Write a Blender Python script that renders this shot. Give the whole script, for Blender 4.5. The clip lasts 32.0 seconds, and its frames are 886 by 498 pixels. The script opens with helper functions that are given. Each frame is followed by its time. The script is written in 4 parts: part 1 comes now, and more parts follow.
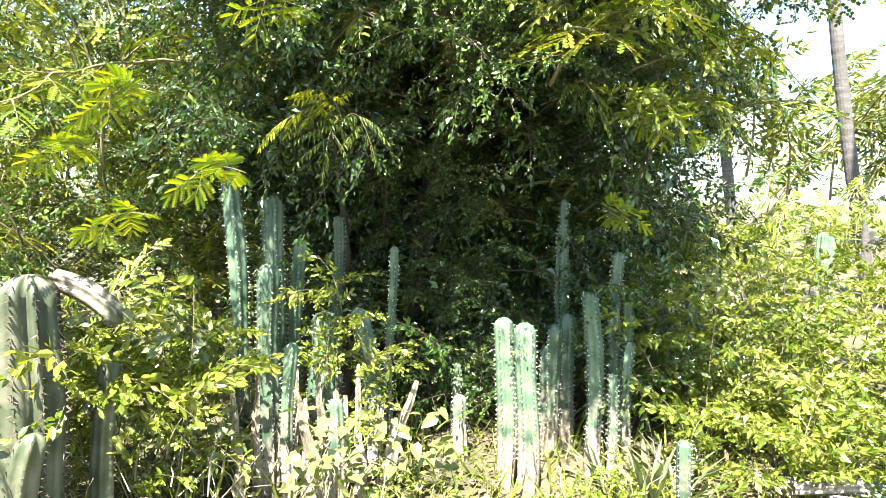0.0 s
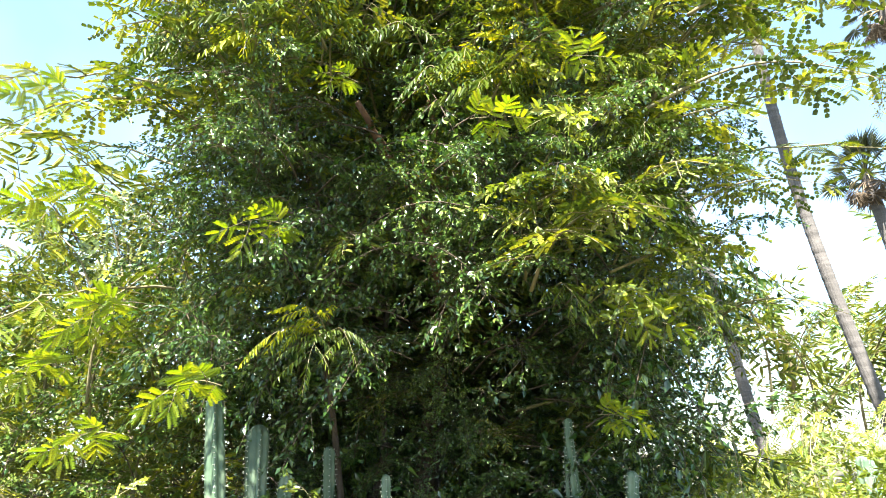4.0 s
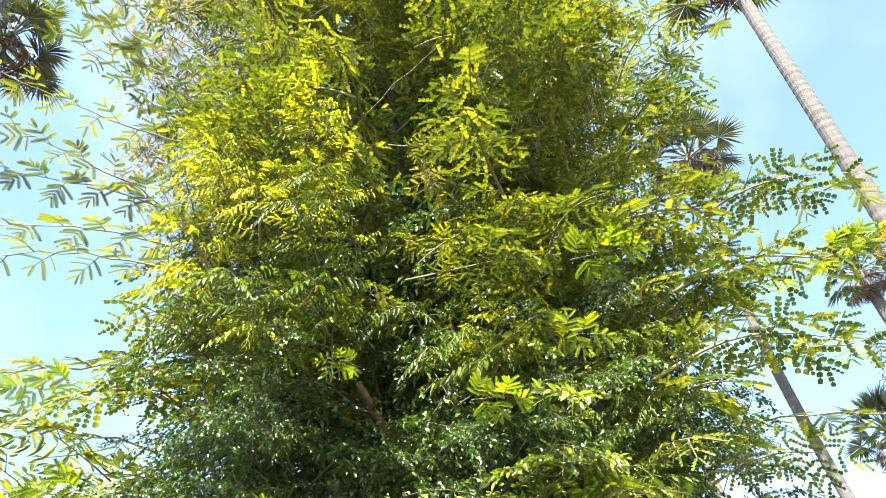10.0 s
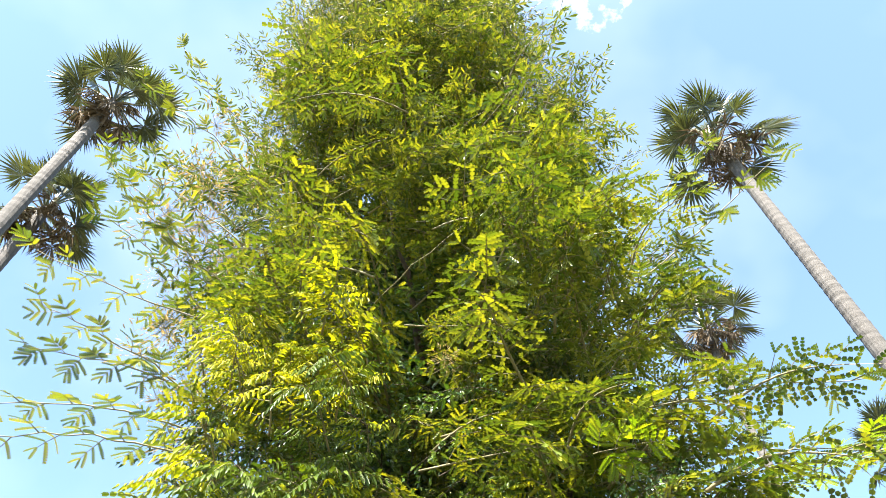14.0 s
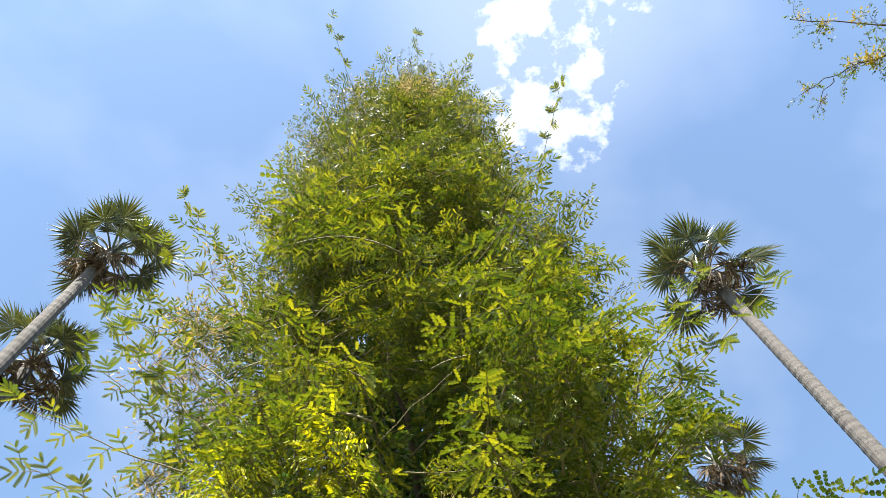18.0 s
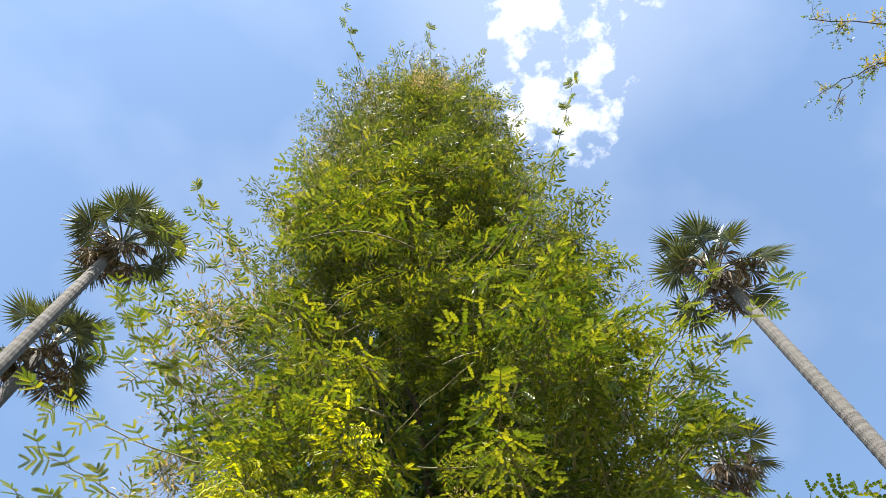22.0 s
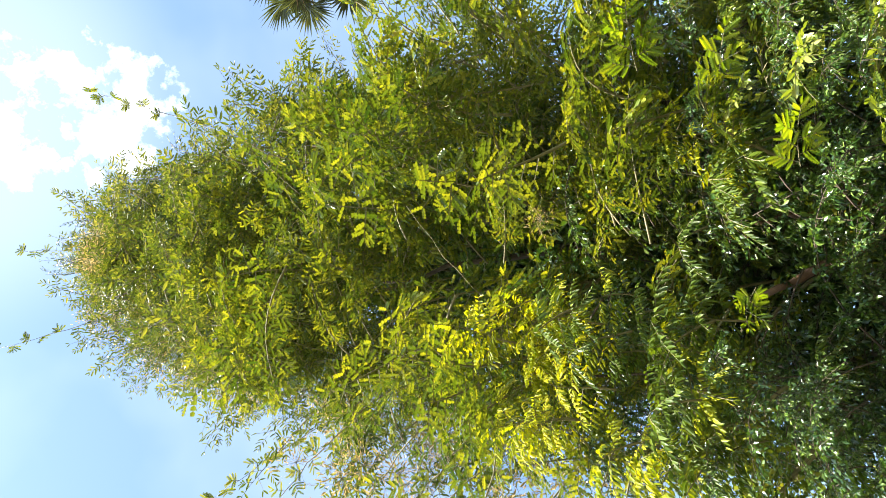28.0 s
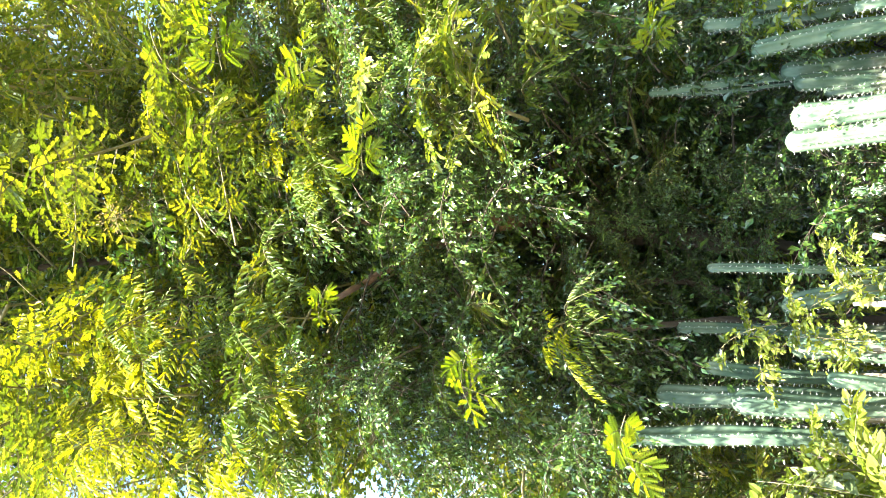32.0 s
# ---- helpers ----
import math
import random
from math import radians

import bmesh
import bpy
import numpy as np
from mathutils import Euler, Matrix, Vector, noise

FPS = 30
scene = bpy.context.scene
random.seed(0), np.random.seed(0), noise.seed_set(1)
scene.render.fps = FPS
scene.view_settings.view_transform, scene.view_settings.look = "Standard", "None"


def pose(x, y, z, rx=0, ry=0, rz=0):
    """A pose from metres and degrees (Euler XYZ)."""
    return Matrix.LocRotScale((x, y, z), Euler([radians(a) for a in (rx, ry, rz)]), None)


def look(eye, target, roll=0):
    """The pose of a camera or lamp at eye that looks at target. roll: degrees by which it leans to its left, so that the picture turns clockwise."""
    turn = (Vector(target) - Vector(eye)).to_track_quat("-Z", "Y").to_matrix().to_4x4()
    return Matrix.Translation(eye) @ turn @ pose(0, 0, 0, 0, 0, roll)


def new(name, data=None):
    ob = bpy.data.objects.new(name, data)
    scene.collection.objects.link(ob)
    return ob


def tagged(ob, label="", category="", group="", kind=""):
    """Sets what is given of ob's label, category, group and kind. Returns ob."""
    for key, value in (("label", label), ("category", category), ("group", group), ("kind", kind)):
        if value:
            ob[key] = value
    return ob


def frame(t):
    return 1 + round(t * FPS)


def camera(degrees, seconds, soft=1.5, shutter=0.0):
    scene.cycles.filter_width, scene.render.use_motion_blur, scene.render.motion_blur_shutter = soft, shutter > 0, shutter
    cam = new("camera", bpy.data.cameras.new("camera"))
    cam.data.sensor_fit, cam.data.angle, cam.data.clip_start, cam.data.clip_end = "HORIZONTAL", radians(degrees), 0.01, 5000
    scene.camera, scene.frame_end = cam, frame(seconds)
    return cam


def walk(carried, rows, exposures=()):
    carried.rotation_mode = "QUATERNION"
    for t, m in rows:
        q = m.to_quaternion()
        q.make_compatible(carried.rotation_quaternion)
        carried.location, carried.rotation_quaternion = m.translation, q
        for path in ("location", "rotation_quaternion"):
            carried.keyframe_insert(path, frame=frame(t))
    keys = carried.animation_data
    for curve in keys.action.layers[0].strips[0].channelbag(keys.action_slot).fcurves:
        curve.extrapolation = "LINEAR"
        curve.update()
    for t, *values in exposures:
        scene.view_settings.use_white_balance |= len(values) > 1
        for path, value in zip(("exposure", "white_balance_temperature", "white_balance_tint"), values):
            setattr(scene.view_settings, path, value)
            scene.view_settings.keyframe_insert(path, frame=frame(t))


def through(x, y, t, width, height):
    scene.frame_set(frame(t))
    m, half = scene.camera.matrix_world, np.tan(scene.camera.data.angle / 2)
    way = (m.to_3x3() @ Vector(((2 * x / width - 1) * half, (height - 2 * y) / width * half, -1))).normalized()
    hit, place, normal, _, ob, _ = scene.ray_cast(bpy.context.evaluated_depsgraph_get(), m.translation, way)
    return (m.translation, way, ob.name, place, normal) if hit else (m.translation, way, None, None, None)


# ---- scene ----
# ---------------------------------------------------------------- camera and walk
cam = camera(68.3, 32.0, 0.9)
PATH = [
    (0, (0.000, 0.000, 1.550), (0.0029, 1.9938, 1.3931), 0.80),
    (0.5, (0.014, 0.011, 1.532), (0.0068, 2.0092, 1.4399), 0.69),
    (1, (0.028, 0.023, 1.513), (0.0227, 2.0225, 1.4895), 0.78),
    (1.5, (0.042, 0.034, 1.495), (0.0374, 2.0335, 1.5391), -0.05),
    (2, (0.056, 0.045, 1.476), (0.0178, 2.0390, 1.6304), -0.54),
    (2.5, (0.077, 0.054, 1.438), (0.0162, 2.0348, 1.7070), -1.32),
    (3, (0.099, 0.063, 1.399), (0.0693, 2.0289, 1.7632), -1.55),
    (3.5, (0.121, 0.071, 1.361), (0.0595, 2.0156, 1.8250), -1.22),
    (4, (0.143, 0.080, 1.322), (0.1100, 1.9838, 1.9334), -2.02),
    (4.5, (0.164, 0.088, 1.283), (0.1386, 1.9701, 1.9609), -2.97),
    (6.5, (0.170, 0.095, 1.306), (0.1323, 1.8762, 2.2140), -3.62),
    (7, (0.172, 0.096, 1.312), (0.1422, 1.8521, 2.2688), -3.99),
    (7.5, (0.171, 0.093, 1.325), (0.1513, 1.8016, 2.3639), -4.28),
    (8, (0.171, 0.090, 1.337), (0.1615, 1.7715, 2.4199), -4.44),
    (8.5, (0.170, 0.087, 1.350), (0.1629, 1.7352, 2.4825), -3.79),
    (9, (0.169, 0.083, 1.363), (0.1702, 1.6964, 2.5454), -3.30),
    (9.5, (0.169, 0.080, 1.376), (0.1893, 1.6417, 2.6253), -4.81),
    (10, (0.168, 0.077, 1.388), (0.1674, 1.5865, 2.7006), -4.39),
    (10.5, (0.168, 0.067, 1.401), (0.1725, 1.5308, 2.7633), -3.71),
    (11, (0.167, 0.056, 1.413), (0.1763, 1.4801, 2.8177), -4.42),
    (11.5, (0.167, 0.046, 1.426), (0.1735, 1.4319, 2.8674), -4.06),
    (12, (0.167, 0.035, 1.438), (0.1562, 1.3380, 2.9556), -4.14),
    (12.5, (0.166, 0.025, 1.450), (0.1340, 1.2819, 3.0058), -2.82),
    (13, (0.166, 0.015, 1.463), (0.1494, 1.2321, 3.0495), -3.38),
    (13.5, (0.166, 0.004, 1.475), (0.1430, 1.1894, 3.0861), -3.52),
    (14, (0.165, -0.006, 1.488), (0.1545, 1.1365, 3.1290), -3.23),
    (14.5, (0.165, -0.017, 1.500), (0.1511, 1.0995, 3.1595), -3.19),
    (16.5, (0.150, -0.005, 1.505), (0.2030, 0.8878, 3.2940), -7.31),
    (17, (0.146, -0.003, 1.507), (0.1903, 0.8413, 3.3194), -7.18),
    (17.5, (0.142, 0.000, 1.508), (0.2027, 0.7985, 3.3409), -9.40),
    (18, (0.138, 0.003, 1.510), (0.1816, 0.7799, 3.3519), -8.45),
    (18.5, (0.134, 0.006, 1.511), (0.1784, 0.7614, 3.3621), -8.74),
    (19, (0.131, 0.008, 1.512), (0.1594, 0.7308, 3.3770), -7.82),
    (19.5, (0.124, 0.002, 1.511), (0.1598, 0.6899, 3.3890), -8.16),
    (20, (0.116, -0.003, 1.510), (0.1660, 0.6458, 3.4013), -9.21),
    (20.5, (0.109, -0.009, 1.509), (0.1512, 0.6282, 3.4044), -8.31),
    (21, (0.102, -0.015, 1.508), (0.1414, 0.6585, 3.3910), -7.73),
    (21.5, (0.095, -0.021, 1.507), (0.1229, 0.6985, 3.3731), -6.62),
    (22, (0.088, -0.027, 1.506), (0.1075, 0.7660, 3.3422), -5.98),
    (22.5, (0.081, -0.033, 1.505), (0.0903, 0.8360, 3.3066), -4.53),
    (23, (0.074, -0.039, 1.504), (0.1102, 0.8564, 3.2924), -9.14),
    (23.5, (0.072, -0.049, 1.523), (0.1425, 0.8889, 3.2884), -18.52),
    (24, (0.070, -0.059, 1.542), (0.1648, 0.9242, 3.2813), -25.49),
    (24.5, (0.068, -0.070, 1.562), (0.2289, 0.9615, 3.2677), -38.46),
    (25, (0.066, -0.080, 1.581), (0.3051, 1.0320, 3.2257), -52.72),
    (25.5, (0.068, -0.088, 1.580), (0.3002, 1.1307, 3.1484), -65.35),
    (26, (0.071, -0.097, 1.579), (0.1730, 1.2248, 3.0769), -76.38),
    (26.5, (0.074, -0.105, 1.578), (0.0799, 1.2247, 3.0722), -87.32),
    (28.5, (-0.032, -0.146, 1.544), (-0.0523, 1.0714, 3.1305), -92.88),
    (29, (-0.059, -0.156, 1.535), (-0.0477, 1.2311, 2.9757), -93.23),
    (29.5, (-0.059, -0.129, 1.518), (-0.0452, 1.3780, 2.8323), -93.54),
    (30, (-0.059, -0.102, 1.500), (-0.0664, 1.5038, 2.6925), -92.81),
    (30.5, (-0.059, -0.074, 1.482), (-0.0636, 1.6143, 2.5537), -93.35),
    (31, (-0.062, -0.064, 1.468), (-0.0443, 1.6995, 2.4122), -94.06),
    (31.5, (-0.064, -0.053, 1.454), (-0.0852, 1.7778, 2.2596), -93.02),
    (32, (-0.067, -0.042, 1.440), (-0.0990, 1.8463, 2.0986), -91.85),
]
EXPOSURES = [(0, 3.07), (4, 3.07), (8, 2.97), (10, 2.97), (13, 2.93), (16.5, 2.37), (19, 2.12), (22, 2.07), (24.5, 2.57), (26, 2.72), (28.5, 2.62), (30, 3.42), (32, 3.77)]
walk(cam, [(t, look(eye, target, roll)) for t, eye, target, roll in PATH], EXPOSURES)

# ---------------------------------------------------------------- sky and sun
SUN = Vector((-0.12, -0.55, 0.83)).normalized()
world = bpy.data.worlds.new("sky")
scene.world = world
world.use_nodes = True
wn, wl = world.node_tree.nodes, world.node_tree.links
wn.clear()
w_out, w_bg, w_sky = wn.new("ShaderNodeOutputWorld"), wn.new("ShaderNodeBackground"), wn.new("ShaderNodeTexSky")
w_sky.sky_type, w_sky.sun_disc = "NISHITA", False
w_sky.sun_elevation, w_sky.sun_rotation = math.asin(SUN.z), math.atan2(SUN.x, SUN.y)
w_sky.air_density, w_sky.dust_density, w_sky.ozone_density = 1.0, 0.7, 0.6
w_bg.inputs["Strength"].default_value = 0.066
w_co = wn.new("ShaderNodeTexCoord")


def w_math(op, a, b=None, clamp=False):
    n = wn.new("ShaderNodeMath")
    n.operation, n.use_clamp = op, clamp
    for i, v in enumerate((a, b)):
        if v is None:
            continue
        if isinstance(v, (int, float)):
            n.inputs[i].default_value = v
        else:
            wl.new(v, n.inputs[i])
    return n.outputs[0]


def w_lobe(direction, inner, outer):
    """1 near a direction of the sky, 0 away from it (cosines)."""
    n = wn.new("ShaderNodeVectorMath")
    n.operation = "DOT_PRODUCT"
    wl.new(w_co.outputs["Generated"], n.inputs[0])
    n.inputs[1].default_value = Vector(direction).normalized()
    m = wn.new("ShaderNodeMapRange")
    m.interpolation_type = "SMOOTHSTEP"
    wl.new(n.outputs["Value"], m.inputs["Value"])
    m.inputs["From Min"].default_value, m.inputs["From Max"].default_value = outer, inner
    return m.outputs["Result"]


CLOUD_A, CLOUD_B = (0.2, 0.03, 0.98), (0.2, 0.18, 0.965)
w_noise = wn.new("ShaderNodeTexNoise")
w_noise.inputs["Scale"].default_value, w_noise.inputs["Detail"].default_value, w_noise.inputs["Roughness"].default_value = 17.0, 9.0, 0.62
wl.new(w_co.outputs["Generated"], w_noise.inputs["Vector"])
w_sep = wn.new("ShaderNodeSeparateXYZ")
wl.new(w_co.outputs["Generated"], w_sep.inputs[0])
low = wn.new("ShaderNodeMapRange")
wl.new(w_sep.outputs["Z"], low.inputs["Value"])
low.inputs["From Min"].default_value, low.inputs["From Max"].default_value = 0.6, 0.1
where = w_math("MAXIMUM", w_lobe(CLOUD_A, 0.999, 0.983), w_lobe(CLOUD_B, 0.9995, 0.988))
where = w_math("MAXIMUM", where, w_math("MULTIPLY", low.outputs["Result"], 0.62))
cloud = w_math("MULTIPLY", w_math("SUBTRACT", w_noise.outputs["Fac"], 0.5), 3.4)
cloud = w_math("SUBTRACT", w_math("ADD", cloud, where), 0.62)
cloud = w_math("MULTIPLY", w_math("MULTIPLY", cloud, 1.3, True), w_math("MULTIPLY", where, 2.0, True))
w_veil = wn.new("ShaderNodeTexNoise")
w_veil.inputs["Scale"].default_value, w_veil.inputs["Detail"].default_value = 2.6, 4.0
wl.new(w_co.outputs["Generated"], w_veil.inputs["Vector"])
veil = w_math("MULTIPLY", w_math("SUBTRACT", w_veil.outputs["Fac"], 0.42, True), 0.5)
veil = w_math("MAXIMUM", veil, w_math("MULTIPLY", w_lobe(CLOUD_A, 0.999, 0.955), 0.16))
cloud = w_math("MAXIMUM", cloud, w_math("ADD", veil, 0.04))
w_mix = wn.new("ShaderNodeMix")
w_mix.data_type = "RGBA"
wl.new(cloud, w_mix.inputs["Factor"])
w_tint = wn.new("ShaderNodeMix")
w_tint.data_type, w_tint.blend_type = "RGBA", "MULTIPLY"
w_tint.inputs["Factor"].default_value = 1.0
wl.new(w_sky.outputs[0], w_tint.inputs["A"])
w_tint.inputs["B"].default_value = (0.86, 1.0, 1.05, 1)
wl.new(w_tint.outputs["Result"], w_mix.inputs["A"])
w_mix.inputs["B"].default_value = (6.2, 6.3, 6.5, 1)
wl.new(w_mix.outputs["Result"], w_bg.inputs["Color"])
wl.new(w_bg.outputs[0], w_out.inputs[0])

sun_data = bpy.data.lights.new("sun", "SUN")
sun_data.energy, sun_data.angle, sun_data.color = 5.0, radians(0.53), (1.0, 0.95, 0.86)
sun = new("sun", sun_data)
sun.matrix_world = look(SUN * 60, (0, 0, 0))


# ---------------------------------------------------------------- materials
def material(name):
    m = bpy.data.materials.new(name)
    m.use_nodes = True
    m.node_tree.nodes.clear()
    return m, m.node_tree.nodes, m.node_tree.links


def ramp(nodes, links, factor, stops):
    r = nodes.new("ShaderNodeValToRGB")
    while len(r.color_ramp.elements) < len(stops):
        r.color_ramp.elements.new(0.5)
    for e, (p, c) in zip(r.color_ramp.elements, stops):
        e.position, e.color = p, (*c, 1)
    links.new(factor, r.inputs[0])
    return r.outputs[0]


LEAF_TONE, WOOD_TONE = 0.76, 0.78


def leaf_material(name, stops, through, share=0.42, rough=0.33, gloss=0.6):
    """Thin leaf: its own colour leaf by leaf, some light passes through it."""
    m, n, l = material(name)
    geo, info = n.new("ShaderNodeNewGeometry"), n.new("ShaderNodeObjectInfo")
    add = n.new("ShaderNodeMath")
    add.operation = "MULTIPLY_ADD"
    l.new(info.outputs["Random"], add.inputs[0])
    add.inputs[1].default_value = 0.3
    scale = n.new("ShaderNodeMath")
    scale.operation = "MULTIPLY"
    l.new(geo.outputs["Random Per Island"], scale.inputs[0])
    scale.inputs[1].default_value = 0.7
    l.new(scale.outputs[0], add.inputs[2])
    co, tex = n.new("ShaderNodeTexCoord"), n.new("ShaderNodeTexNoise")
    tex.inputs["Scale"].default_value, tex.inputs["Detail"].default_value = 60, 3
    l.new(co.outputs["Object"], tex.inputs["Vector"])
    colour = ramp(n, l, add.outputs[0], [(at, tuple(LEAF_TONE * k for k in c)) for at, c in stops])
    hsv = n.new("ShaderNodeHueSaturation")
    l.new(colour, hsv.inputs["Color"])
    v = n.new("ShaderNodeMapRange")
    l.new(tex.outputs["Fac"], v.inputs["Value"])
    v.inputs["To Min"].default_value, v.inputs["To Max"].default_value = 0.7, 1.3
    l.new(v.outputs["Result"], hsv.inputs["Value"])
    p = n.new("ShaderNodeBsdfPrincipled")
    l.new(hsv.outputs[0], p.inputs["Base Color"])
    p.inputs["Roughness"].default_value = rough
    p.inputs["Specular IOR Level"].default_value = gloss
    t = n.new("ShaderNodeBsdfTranslucent")
    tint = n.new("ShaderNodeMix")
    tint.data_type, tint.blend_type = "RGBA", "MULTIPLY"
    tint.inputs["Factor"].default_value = 1.0
    l.new(hsv.outputs[0], tint.inputs["A"])
    tint.inputs["B"].default_value = (*through, 1)
    l.new(tint.outputs["Result"], t.inputs["Color"])
    mix, out = n.new("ShaderNodeMixShader"), n.new("ShaderNodeOutputMaterial")
    mix.inputs[0].default_value = share
    l.new(p.outputs[0], mix.inputs[1])
    l.new(t.outputs[0], mix.inputs[2])
    l.new(mix.outputs[0], out.inputs[0])
    return m


def solid_material(name, stops, scale=8.0, rough=0.8, bump=0.4, stretch=(1, 1, 1), fine=70.0, metal=0.0):
    m, n, l = material(name)
    co, mp = n.new("ShaderNodeTexCoord"), n.new("ShaderNodeMapping")
    mp.inputs["Scale"].default_value = stretch
    l.new(co.outputs["Object"], mp.inputs["Vector"])
    a, b = n.new("ShaderNodeTexNoise"), n.new("ShaderNodeTexNoise")
    a.inputs["Scale"].default_value, a.inputs["Detail"].default_value = scale, 6
    b.inputs["Scale"].default_value, b.inputs["Detail"].default_value = fine, 5
    l.new(mp.outputs[0], a.inputs["Vector"])
    l.new(mp.outputs[0], b.inputs["Vector"])
    mixed = n.new("ShaderNodeMath")
    mixed.operation = "MULTIPLY_ADD"
    l.new(b.outputs["Fac"], mixed.inputs[0])
    mixed.inputs[1].default_value = 0.45
    half = n.new("ShaderNodeMath")
    half.operation = "MULTIPLY"
    l.new(a.outputs["Fac"], half.inputs[0])
    half.inputs[1].default_value = 0.55
    l.new(half.outputs[0], mixed.inputs[2])
    p, out = n.new("ShaderNodeBsdfPrincipled"), n.new("ShaderNodeOutputMaterial")
    l.new(ramp(n, l, mixed.outputs[0], [(at, tuple(WOOD_TONE * k for k in c)) for at, c in stops]), p.inputs["Base Color"])
    p.inputs["Roughness"].default_value, p.inputs["Metallic"].default_value = rough, metal
    bm = n.new("ShaderNodeBump")
    bm.inputs["Strength"].default_value, bm.inputs["Distance"].default_value = bump, 0.01
    l.new(mixed.outputs[0], bm.inputs["Height"])
    l.new(bm.outputs[0], p.inputs["Normal"])
    l.new(p.outputs[0], out.inputs[0])
    return m


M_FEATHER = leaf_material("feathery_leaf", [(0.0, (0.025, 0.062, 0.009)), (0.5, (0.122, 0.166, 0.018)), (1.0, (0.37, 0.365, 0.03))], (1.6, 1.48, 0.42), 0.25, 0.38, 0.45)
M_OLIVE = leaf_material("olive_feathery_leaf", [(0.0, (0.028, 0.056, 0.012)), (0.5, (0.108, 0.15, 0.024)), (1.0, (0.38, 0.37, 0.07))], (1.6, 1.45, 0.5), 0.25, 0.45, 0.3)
M_GOLD = leaf_material("bright_yellow_leaf", [(0.0, (0.1, 0.185, 0.01)), (0.5, (0.18, 0.265, 0.012)), (1.0, (0.34, 0.365, 0.018))], (1.6, 1.45, 0.35), 0.42)
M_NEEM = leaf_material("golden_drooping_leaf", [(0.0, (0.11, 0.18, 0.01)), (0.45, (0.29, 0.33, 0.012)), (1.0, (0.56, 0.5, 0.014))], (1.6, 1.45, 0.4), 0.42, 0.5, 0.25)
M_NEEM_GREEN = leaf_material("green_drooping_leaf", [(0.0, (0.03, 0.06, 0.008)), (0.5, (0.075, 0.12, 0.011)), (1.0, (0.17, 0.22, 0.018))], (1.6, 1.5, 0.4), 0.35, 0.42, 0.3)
M_BLOOM = leaf_material("yellow_bloom", [(0.0, (0.33, 0.25, 0.006)), (1.0, (0.5, 0.38, 0.012))], (1.2, 1.1, 0.5), 0.35, 0.7, 0.2)
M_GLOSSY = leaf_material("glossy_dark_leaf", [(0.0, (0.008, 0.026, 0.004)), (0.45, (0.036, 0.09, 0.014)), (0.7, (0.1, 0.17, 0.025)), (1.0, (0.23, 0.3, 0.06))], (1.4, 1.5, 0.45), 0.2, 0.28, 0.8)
M_WEED = leaf_material("weed_leaf", [(0.0, (0.085, 0.14, 0.015)), (0.55, (0.21, 0.26, 0.035)), (1.0, (0.4, 0.4, 0.11))], (1.5, 1.45, 0.5), 0.42, 0.27, 0.8)
M_GREY = leaf_material("pale_grey_leaf", [(0.0, (0.1, 0.14, 0.05)), (1.0, (0.26, 0.28, 0.16))], (1.3, 1.4, 0.7), 0.3, 0.25, 0.9)
M_PALE = leaf_material("pale_heart_leaf", [(0.0, (0.12, 0.17, 0.035)), (1.0, (0.3, 0.32, 0.13))], (1.3, 1.3, 0.6), 0.35)
M_DRY = leaf_material("dry_leaf", [(0.0, (0.2, 0.14, 0.06)), (0.5, (0.32, 0.25, 0.13)), (1.0, (0.5, 0.44, 0.3))], (1.2, 1.0, 0.7), 0.25, 0.8, 0.2)
M_FROND = leaf_material("palm_leaf", [(0.0, (0.045, 0.06, 0.03)), (0.6, (0.085, 0.1, 0.045)), (1.0, (0.17, 0.165, 0.08))], (1.3, 1.3, 0.5), 0.2, 0.4, 0.5)
M_FROND_DEAD = leaf_material("dead_palm_leaf", [(0.0, (0.08, 0.055, 0.035)), (1.0, (0.28, 0.22, 0.15))], (1.1, 1.0, 0.8), 0.15, 0.8, 0.2)
M_BARK = solid_material("brown_bark", [(0.3, (0.035, 0.025, 0.018)), (0.7, (0.11, 0.075, 0.05))], 5, 0.9, 0.8, (3, 3, 0.6))
M_REDBARK = solid_material("reddish_bark", [(0.3, (0.1, 0.05, 0.03)), (0.7, (0.26, 0.14, 0.08))], 7, 0.85, 0.6, (3, 3, 0.8))
M_TWIG = solid_material("green_brown_twig", [(0.3, (0.11, 0.1, 0.04)), (0.7, (0.24, 0.2, 0.1))], 12, 0.75, 0.3)
M_PALM = solid_material("grey_ringed_palm_bark", [(0.3, (0.055, 0.05, 0.045)), (0.55, (0.11, 0.1, 0.092)), (0.75, (0.2, 0.185, 0.17))], 3, 0.9, 0.9, (1, 1, 6))
M_STRAW = solid_material("pale_dead_wood", [(0.3, (0.12, 0.085, 0.05)), (0.55, (0.32, 0.27, 0.19)), (0.75, (0.68, 0.63, 0.53))], 7, 0.85, 0.9, (3, 3, 0.35))
M_SPINE = solid_material("white_spine", [(0.3, (0.55, 0.53, 0.45)), (0.7, (0.8, 0.78, 0.7))], 20, 0.6, 0.1)
M_SPINE_DARK = solid_material("brown_spine", [(0.3, (0.05, 0.035, 0.02)), (0.7, (0.16, 0.12, 0.08))], 20, 0.7, 0.1)
M_SOIL = solid_material("dry_soil_and_litter", [(0.3, (0.035, 0.035, 0.015)), (0.5, (0.085, 0.075, 0.035)), (0.7, (0.17, 0.14, 0.075))], 1.4, 0.95, 1.0, (1, 1, 1), 28)
